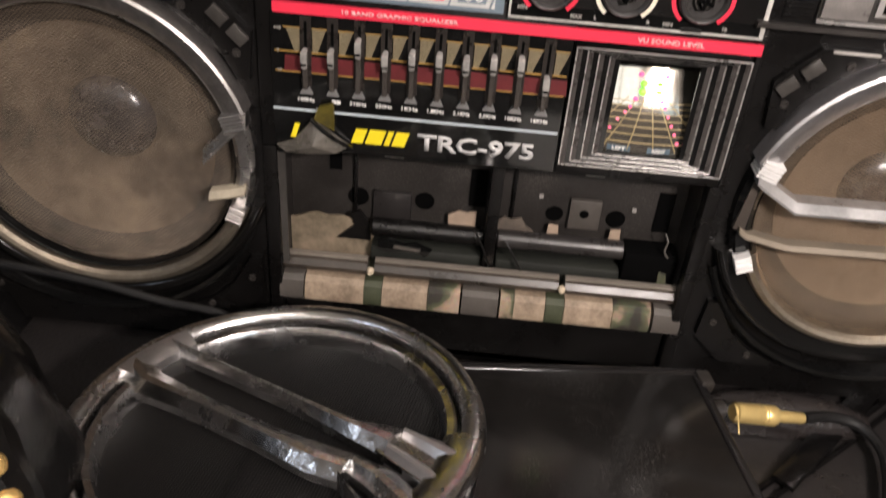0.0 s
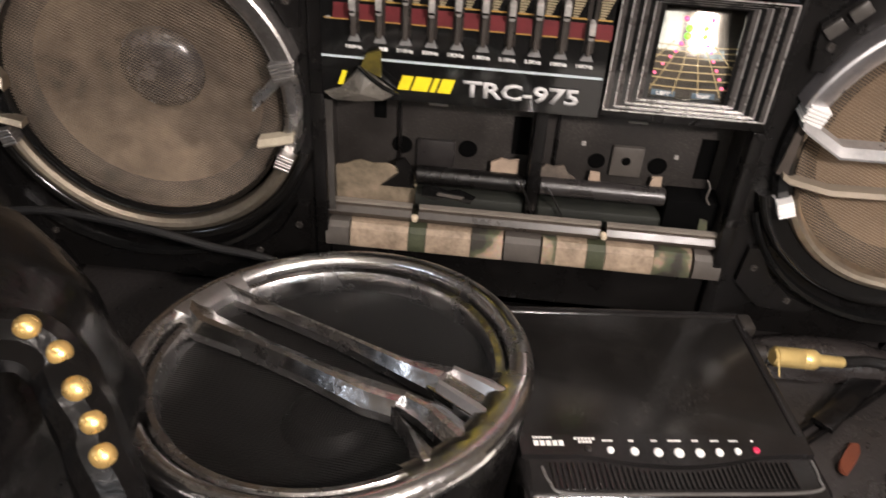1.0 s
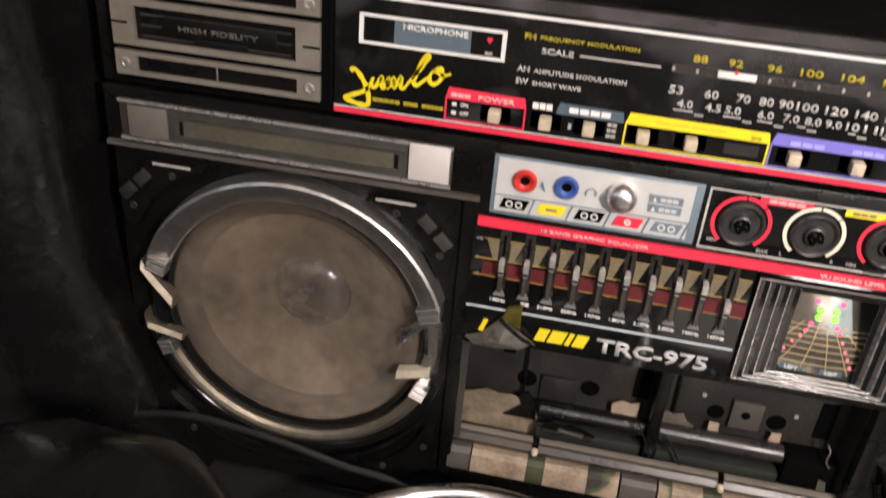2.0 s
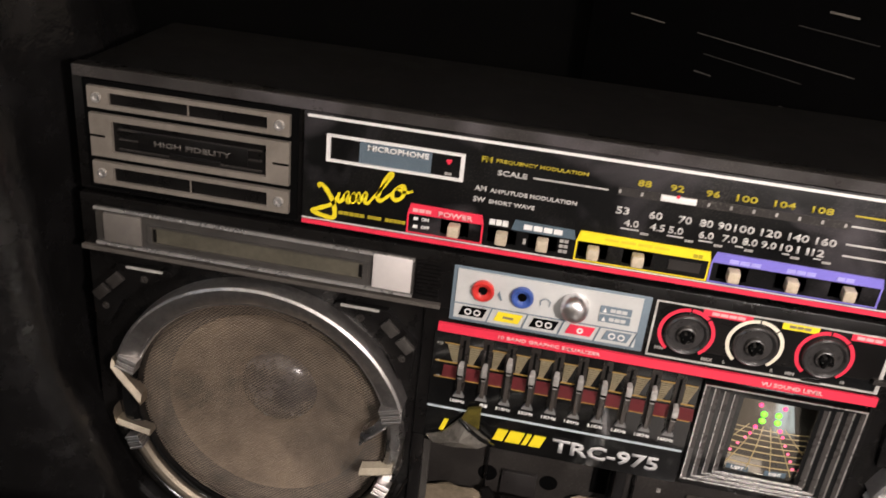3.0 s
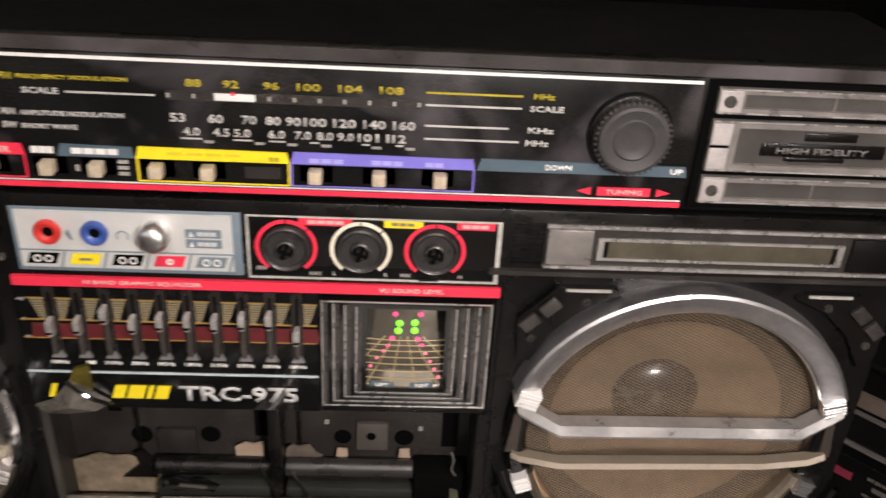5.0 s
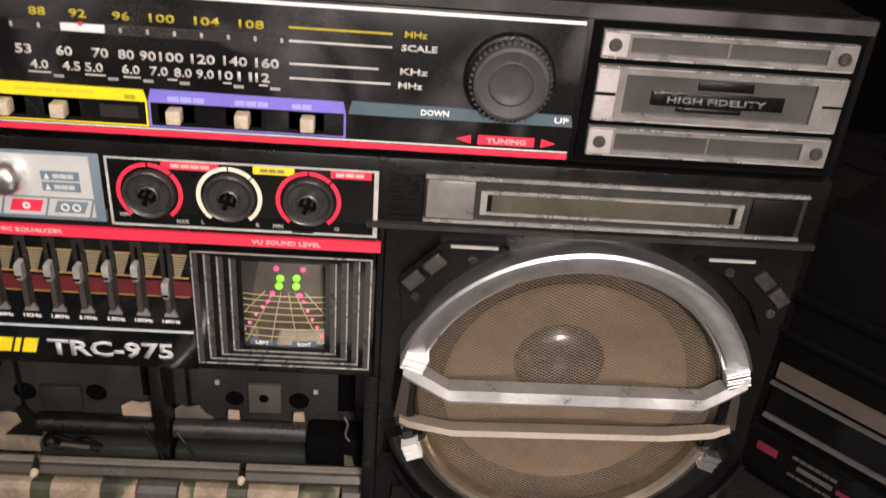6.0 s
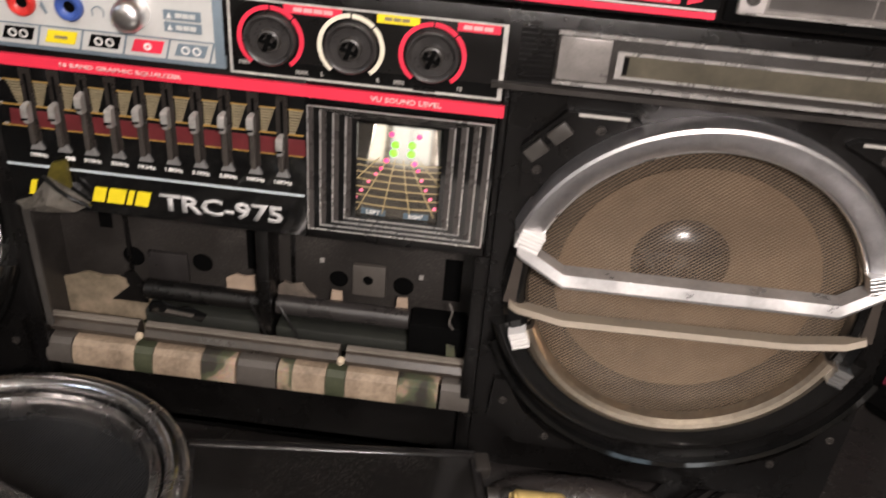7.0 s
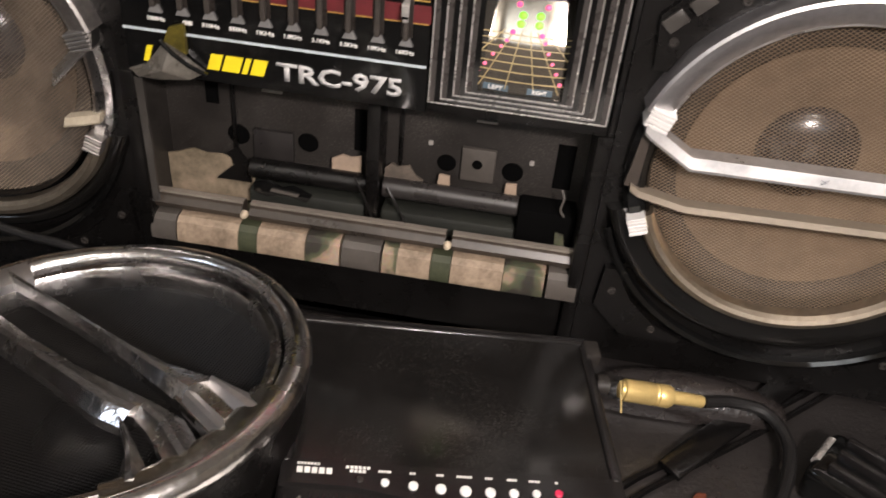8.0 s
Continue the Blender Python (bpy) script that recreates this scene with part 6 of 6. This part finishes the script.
    # lip far paler than the case: its highlight is in the colour
    part("front_lip", bm, mat("highlight_lip", (0.11, 0.104, 0.10), 0.16, grain=0.3, scale=60, spec=0.9), tv, "glossy front lip, highlight put into its colour")
    bm = lathe(bmesh.new(), [(0.0, 0.0), (0.0085, 0.0), (0.0090, 0.001), (0.0090, -w), (0.0, -w)], 0, 0, 20)
    bm.transform(Matrix.Translation((0.0, -0.1145, top - 0.014)) @ Matrix.Rotation(radians(90), 4, "Z"))
    part("front_roll", bm, tv_plastic, tv, "rounded shiny front edge")
    part("corner_catch", slab(-0.0035, 0.0050, -0.0150, -0.0035, top - 0.006, top + 0.0022, bevel=0.0015), deck_grey, tv, "scuffed corner catch")
    bm = lathe(bmesh.new(), [(0.0, 0.0), (0.0052, 0.0), (0.0052, 0.006), (0.0, 0.006)], 0, 0, 16)
    bm.transform(Matrix.Translation((0.0020, -0.0240, top - 0.008)) @ Matrix.Rotation(radians(-90), 4, "Z"))
    part("socket", bm, deck_grey, tv, "dark socket")
    for ob in tv.children:
        ob.data.transform(Matrix.Diagonal((1, 1.085, 1, 1)))


def frame_top(x0, x1, y0, y1, w, z0, z1):
    bm = bmesh.new()
    box(bm, x0, x1, y1 - w, y1, z0, z1, bevel=0.0018, seg=4)
    box(bm, x0, x0 + w, y0, y1 - w, z0, z1, bevel=0.0018, seg=4)
    box(bm, x1 - w, x1, y0, y1 - w, z0, z1, bevel=0.0018, seg=4)
    return bm


television()


# ---------------------------------------------------------------- cables
def turned(bm, a, b, profile, n=28):
    """A turned body from a to b: (distance along, radius)."""
    a, b = Vector(a), Vector(b)
    d = (b - a).normalized()
    q = Vector((0, 1, 0)).rotation_difference(d).to_matrix().to_4x4()
    part_bm = lathe(bmesh.new(), [(r, t) for t, r in profile], 0, 0, n)
    part_bm.transform(Matrix.Translation(a) @ q)
    me = bpy.data.meshes.new("tmp")
    part_bm.to_mesh(me)
    part_bm.free()
    bm.from_mesh(me)
    bpy.data.meshes.remove(me)
    return bm


def audio_cable():
    a, b = Vector((0.1535, -0.0470, 0.0290)), Vector((0.2000, -0.0385, 0.0215))
    c = thing("audio_cable", "black audio cable with a gold phono plug in the television's side", "cable", at=pose(0.148, -0.048, 0.0))
    off = Vector((0.148, -0.048, 0.0))
    part("plug_body", turned(bmesh.new(), a - off, b - off, [(0.0, 0.0), (0.0, 0.0046), (0.0014, 0.0048), (0.0020, 0.0060), (0.0180, 0.0062), (0.0186, 0.0058), (0.0196, 0.0058), (0.0202, 0.0062), (0.0212, 0.0058), (0.0222, 0.0062), (0.0272, 0.0062), (0.0290, 0.0052), (0.0294, 0.0)]), gold, c, "fat gold plug body")
    part("plug_sleeve", turned(bmesh.new(), a - off, b - off, [(0.0288, 0.0), (0.0288, 0.0037), (0.0465, 0.0035), (0.0473, 0.0030), (0.0478, 0.0)]), gold, c, "gold sleeve")
    pts = [b, Vector((0.2170, -0.0310, 0.0175)), Vector((0.2345, -0.0310, 0.0145)), Vector((0.2440, -0.0430, 0.0130)), Vector((0.2450, -0.0600, 0.0120)), Vector((0.2370, -0.0860, 0.0105)), Vector((0.2200, -0.1200, 0.0080)), Vector((0.198, -0.160, 0.0045)), Vector((0.18, -0.24, 0.0035))]
    part("cord", tube(bmesh.new(), [p - off for p in spline(pts, 6)], 0.0034, 10), rubber, c, "black rubber cord")
    bm = tube(bmesh.new(), spline([Vector((0.0035, -0.004, 0.040)), Vector((0.0045, -0.0120, 0.036)), Vector((0.0055, -0.0170, 0.030))], 5), 0.0005, 6)
    part("earth_tag", bm, gold, c, "thin gold tag")


audio_cable()


def black_hose():
    pts = [(-0.43, -0.035, 0.004), (-0.38, -0.032, 0.030), (-0.33, -0.030, 0.061), (-0.285, -0.030, 0.072), (-0.246, -0.030, 0.069), (-0.214, -0.030, 0.0635), (-0.182, -0.030, 0.056), (-0.151, -0.031, 0.0525), (-0.12, -0.035, 0.042), (-0.085, -0.038, 0.022), (-0.05, -0.035, 0.005)]
    bm = tube(bmesh.new(), spline(pts, 6), 0.0026, 10)
    ob = part("black_cable", bm, rubber)
    tagged(ob, "thick black rubber cable drooping before the speaker", "cable")


black_hose()


# ---------------------------------------------------------------- studded leather bag beside the chrome speaker
def studded_bag():
    bag = thing("leather_bag", "black shiny leather bag edged with round gold studs, creased", "bag", at=pose(-0.27, -0.24, 0.0))
    bm = bmesh.new()
    bmesh.ops.create_uvsphere(bm, u_segments=64, v_segments=40, radius=1.0)
    for v in bm.verts:
        c = v.co
        s = lambda t, p: math.copysign(abs(t) ** p, t)
        x, y, z = s(c.x, 0.8), s(c.y, 0.8), s(c.z, 0.7)
        p = Vector((x * 0.112, y * 0.13, 0.088 + z * 0.088))
        p.x -= 0.10 * max(0.0, p.z - 0.06)
        p += 0.007 * noise.noise_vector(p * 16) + 0.003 * noise.noise_vector(p * 45)
        p.z = max(p.z, 0.0)
        v.co = p
    part("bag_body", bm, leather_shiny, bag, smooth=60)
    # folded band that carries the studs
    arc = STUD_ARC
    off = Vector((-0.27, -0.24, 0.0))
    bm = bmesh.new()
    pts = spline([Vector(p) - off for p in arc], 6)
    tube(bm, [p - Vector((0.001, 0.0, 0.006)) for p in pts], 0.011, 10)
    part("stud_band", bm, leather_shiny, bag, "padded black leather band")
    for p in arc[1:-1]:
        q = Vector(p) - off
        d = Vector((0.13, -0.17, 0.20)).normalized()
        bm = lathe(bmesh.new(), [(0.0046, 0.0010), (0.0044, -0.0008), (0.0037, -0.0022), (0.0024, -0.0032), (0.0, -0.0036)], 0, 0, 20)
        bm.transform(Matrix.Translation(q + d * 0.004) @ Vector((0, -1, 0)).rotation_difference(d).to_matrix().to_4x4())
        part("stud", bm, gold_stud, bag, "domed gold stud", smooth=60)


STUD_ARC = [(-0.236, -0.266, 0.168), (-0.2000, -0.2480, 0.1790), (-0.1855, -0.2380, 0.1815), (-0.1690, -0.2345, 0.1815), (-0.1590, -0.2370, 0.1740), (-0.1500, -0.2470, 0.1690), (-0.1440, -0.2530, 0.1610), (-0.1390, -0.2600, 0.1540), (-0.133, -0.267, 0.141)]
studded_bag()


def leather_roll():
    bm = bmesh.new()
    bmesh.ops.create_uvsphere(bm, u_segments=40, v_segments=30, radius=1.0)
    for v in bm.verts:
        c = v.co
        s = lambda t, p: math.copysign(abs(t) ** p, t)
        p = Vector((s(c.x, 0.9) * 0.095, s(c.y, 0.8) * 0.12, 0.17 + s(c.z, 0.5) * 0.31))
        p.x += 0.060 * max(0.0, 1 - max(p.z, 0.0) / 0.14)
        p.x += 0.006 * math.sin(p.y * 70 + 6 * p.z)
        p += 0.006 * noise.noise_vector(p * 12)
        p.z = max(p.z, 0.0)
        v.co = p
    ob = part("leather_cushion", bm, crinkled_leather, smooth=60)
    ob.location = (-0.437, 0.05, 0.0)
    tagged(ob, "upright black leather cushion beside the stereo", "cushion")


leather_roll()


# ---------------------------------------------------------------- second stereo at an angle
dull_red = mat("dull_red_ink", (0.22, 0.02, 0.045), 0.5, grain=0.4, scale=120)
dim_line = mat("dim_metal_line", (0.16, 0.15, 0.14), 0.45, metal=0.3, grain=0.5, scale=60)


def second_stereo():
    m = Matrix.Translation((0.415, 0.075, 0.0)) @ Matrix.Rotation(math.atan2(-0.733, 0.68), 4, "Z")
    st = thing("small_stereo", "dark second stereo standing at an angle beside the large one", "stereo", at=m)
    x0, x1 = -0.034, 0.36
    part("case", slab(x0, x1, 0.0, 0.11, 0.0, 0.215, bevel=0.004), black_rough, st, "black plastic case")
    plate("brown_strip", x0 + 0.004, x1 - 0.004, 0.0895, 0.1010, brown_strip, st, y=-0.003, thick=0.0031)
    plate("bright_line", x0 + 0.002, x1 - 0.004, 0.0836, 0.0850, dim_line, st, y=-0.004, thick=0.0041)
    plate("bright_line", x0 + 0.004, x1 - 0.004, 0.0572, 0.0590, dim_line, st, y=-0.005, thick=0.0051)
    plate("dark_window", x0 + 0.004, x1 - 0.004, 0.0600, 0.0825, black_gloss, st, y=-0.002, thick=0.0021)
    part("rail", slab(x0, x1, -0.006, 0.0, 0.150, 0.1585, bevel=0.002), black_rough, st)
    part("rail", slab(x0, x1, -0.006, 0.0, 0.122, 0.1280, bevel=0.002), black_rough, st)
    part("base_panel", slab(x0, x1, -0.004, 0.0, 0.010, 0.0480, bevel=0.001), black_gloss, st)
    plate("red_patch", -0.027, -0.012, 0.0300, 0.0365, dull_red, st, y=-0.0048)
    plate("silver_bar", 0.003, 0.028, 0.0300, 0.0335, dim_line, st, y=-0.0048)
    plate("red_line", 0.031, 0.060, 0.0295, 0.0330, dull_red, st, y=-0.0048)
    bars(-0.002, 0.030, 0.0375, 0.0400, 6, deck_light, st, y=-0.0048)
    bars(-0.002, 0.030, 0.0230, 0.0250, 5, deck_light, st, y=-0.0048)
    for i in range(6):
        part("push_button", slab(0.045 + i * 0.02, 0.060 + i * 0.02, -0.009, -0.003, 0.0140, 0.0220, bevel=0.0008), deck_grey, st)


second_stereo()


# ---------------------------------------------------------------- small things on the seat
def sheet():
    pad = thing("paper_pad", "thick white paper pad lying against the television's front", "paper", at=pose(0.081, -0.1720, 0.0, 0, 0, 7.2))
    for i in range(5):
        z = 0.0100 * i
        part("paper_layer", slab(-0.0640 - 0.0006 * (i % 2), 0.0652 + 0.0005 * (i % 3), -0.105, 0.0004 * (i % 2), z, z + 0.0098, bevel=0.0006, seg=1), paper, pad, smooth=0)


sheet()


def orange_scrap():
    bm = bmesh.new()
    pts = [(0.2020, -0.0850), (0.2000, -0.0930), (0.1970, -0.0985), (0.1890, -0.1090), (0.1850, -0.1060), (0.1865, -0.1000), (0.1920, -0.0930), (0.1970, -0.0840)]
    a = [bm.verts.new((x, y, 0.0010)) for x, y in pts]
    b = [bm.verts.new((x, y, 0.0042 + 0.002 * math.sin(i * 1.7))) for i, (x, y) in enumerate(pts)]
    bm.faces.new(b)
    bm.faces.new(a[::-1])
    for i in range(len(a)):
        j = (i + 1) % len(a)
        bm.faces.new((a[i], a[j], b[j], b[i]))
    bmesh.ops.bevel(bm, geom=bm.edges[:], offset=0.0008, segments=2, affect="EDGES")
    tagged(part("orange_cloth", bm, orange), "crumpled orange cloth scrap on the black seat", "cloth")


orange_scrap()


def strap():
    bm = bmesh.new()
    n = 14
    rows = []
    for i in range(n + 1):
        t = i / n
        x, y = 0.183 + 0.080 * t, -0.075 + 0.088 * t
        z = 0.0030 + 0.0016 * math.sin(t * 7)
        rows.append([bm.verts.new((x + o, y - o, z + h)) for o, h in ((-0.005, 0.0), (-0.005, 0.0022), (-0.0038, 0.0030), (0.0038, 0.0030), (0.005, 0.0022), (0.005, 0.0))])
    for r, q in zip(rows, rows[1:]):
        for j in range(6):
            k = (j + 1) % 6
            bm.faces.new((r[j], r[k], q[k], q[j]))
    bm.faces.new(rows[0])
    bm.faces.new(rows[-1][::-1])
    tagged(part("leather_strap", bm, leather_shiny), "flat black leather strap lying on the seat", "strap")


strap()


def padded_roll():
    pts = spline([(0.138, -0.026, 0.002), (0.160, -0.022, 0.003), (0.190, -0.020, 0.003), (0.222, -0.020, 0.003), (0.252, -0.022, 0.001)], 6)
    rad = [0.005 + 0.011 * math.sin(math.pi * i / (len(pts) - 1)) ** 0.6 if 0 < i < len(pts) - 1 else 0.003 for i in range(len(pts))]
    bm = tube(bmesh.new(), pts, rad, 16)
    for v in bm.verts:
        v.co += 0.0008 * noise.noise_vector(v.co * 160)
        v.co.z = max(v.co.z, 0.0005)
    tagged(part("padded_handle", bm, handle_leather, smooth=60), "padded black leather handle lying below the speaker", "handle")


padded_roll()


def buckle():
    """Dark plastic clip with bright worn edges."""
    ob = thing("plastic_clip", "black plastic strap clip with worn shiny edges", "clip", at=pose(0.285, -0.075, 0.0, 0, 0, -35))
    part("clip_body", slab(-0.032, 0.034, -0.020, 0.018, 0.0, 0.022, bevel=0.005, seg=3), black_gloss, ob)
    for i, y in enumerate((-0.012, 0.000, 0.011)):
        part("clip_bar", slab(-0.024, 0.026 - 0.006 * i, y - 0.0025, y + 0.0025, 0.020, 0.0265, bevel=0.0018, seg=2), tv_plastic, ob)
    part("clip_pin", turned(bmesh.new(), (-0.030, -0.010, 0.019), (-0.030, 0.012, 0.019), [(0.0, 0.0), (0.0, 0.0028), (0.020, 0.0028), (0.022, 0.0)]), silver, ob, "metal pin")


buckle()


# ---------------------------------------------------------------- dark equipment behind the stereo
def back_deck():
    m = Matrix.Translation((0.16, 0.55, 0.0)) @ Matrix.Rotation(radians(-44), 4, "Z")
    dk = thing("tape_deck", "near-black stereo deck behind the large stereo, glints drawn as thin strips", "tape deck", at=m)
    # near-black colour stands for the dark behind the stereo
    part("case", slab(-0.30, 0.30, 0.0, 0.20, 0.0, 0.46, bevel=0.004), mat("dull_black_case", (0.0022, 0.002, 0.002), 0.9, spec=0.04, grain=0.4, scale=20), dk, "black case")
    # faint glints on the equipment, drawn as thin paler strips
    for z0, z1, a, b, m in ((0.2965, 0.2975, -0.230, -0.176, taupe_metal), (0.2965, 0.2973, -0.125, 0.075, vent_brown), (0.2530, 0.2542, -0.118, -0.094, vent_brown), (0.2450, 0.2465, 0.002, 0.020, vent_brown),
                            (0.3530, 0.3550, 0.030, 0.062, taupe_metal), (0.2755, 0.2762, -0.110, 0.020, vent_dark), (0.3330, 0.3338, 0.000, 0.090, vent_dark)):
        plate("edge_strip", a, b, z0, z1, m, dk, y=-0.002, thick=0.0025)


back_deck()
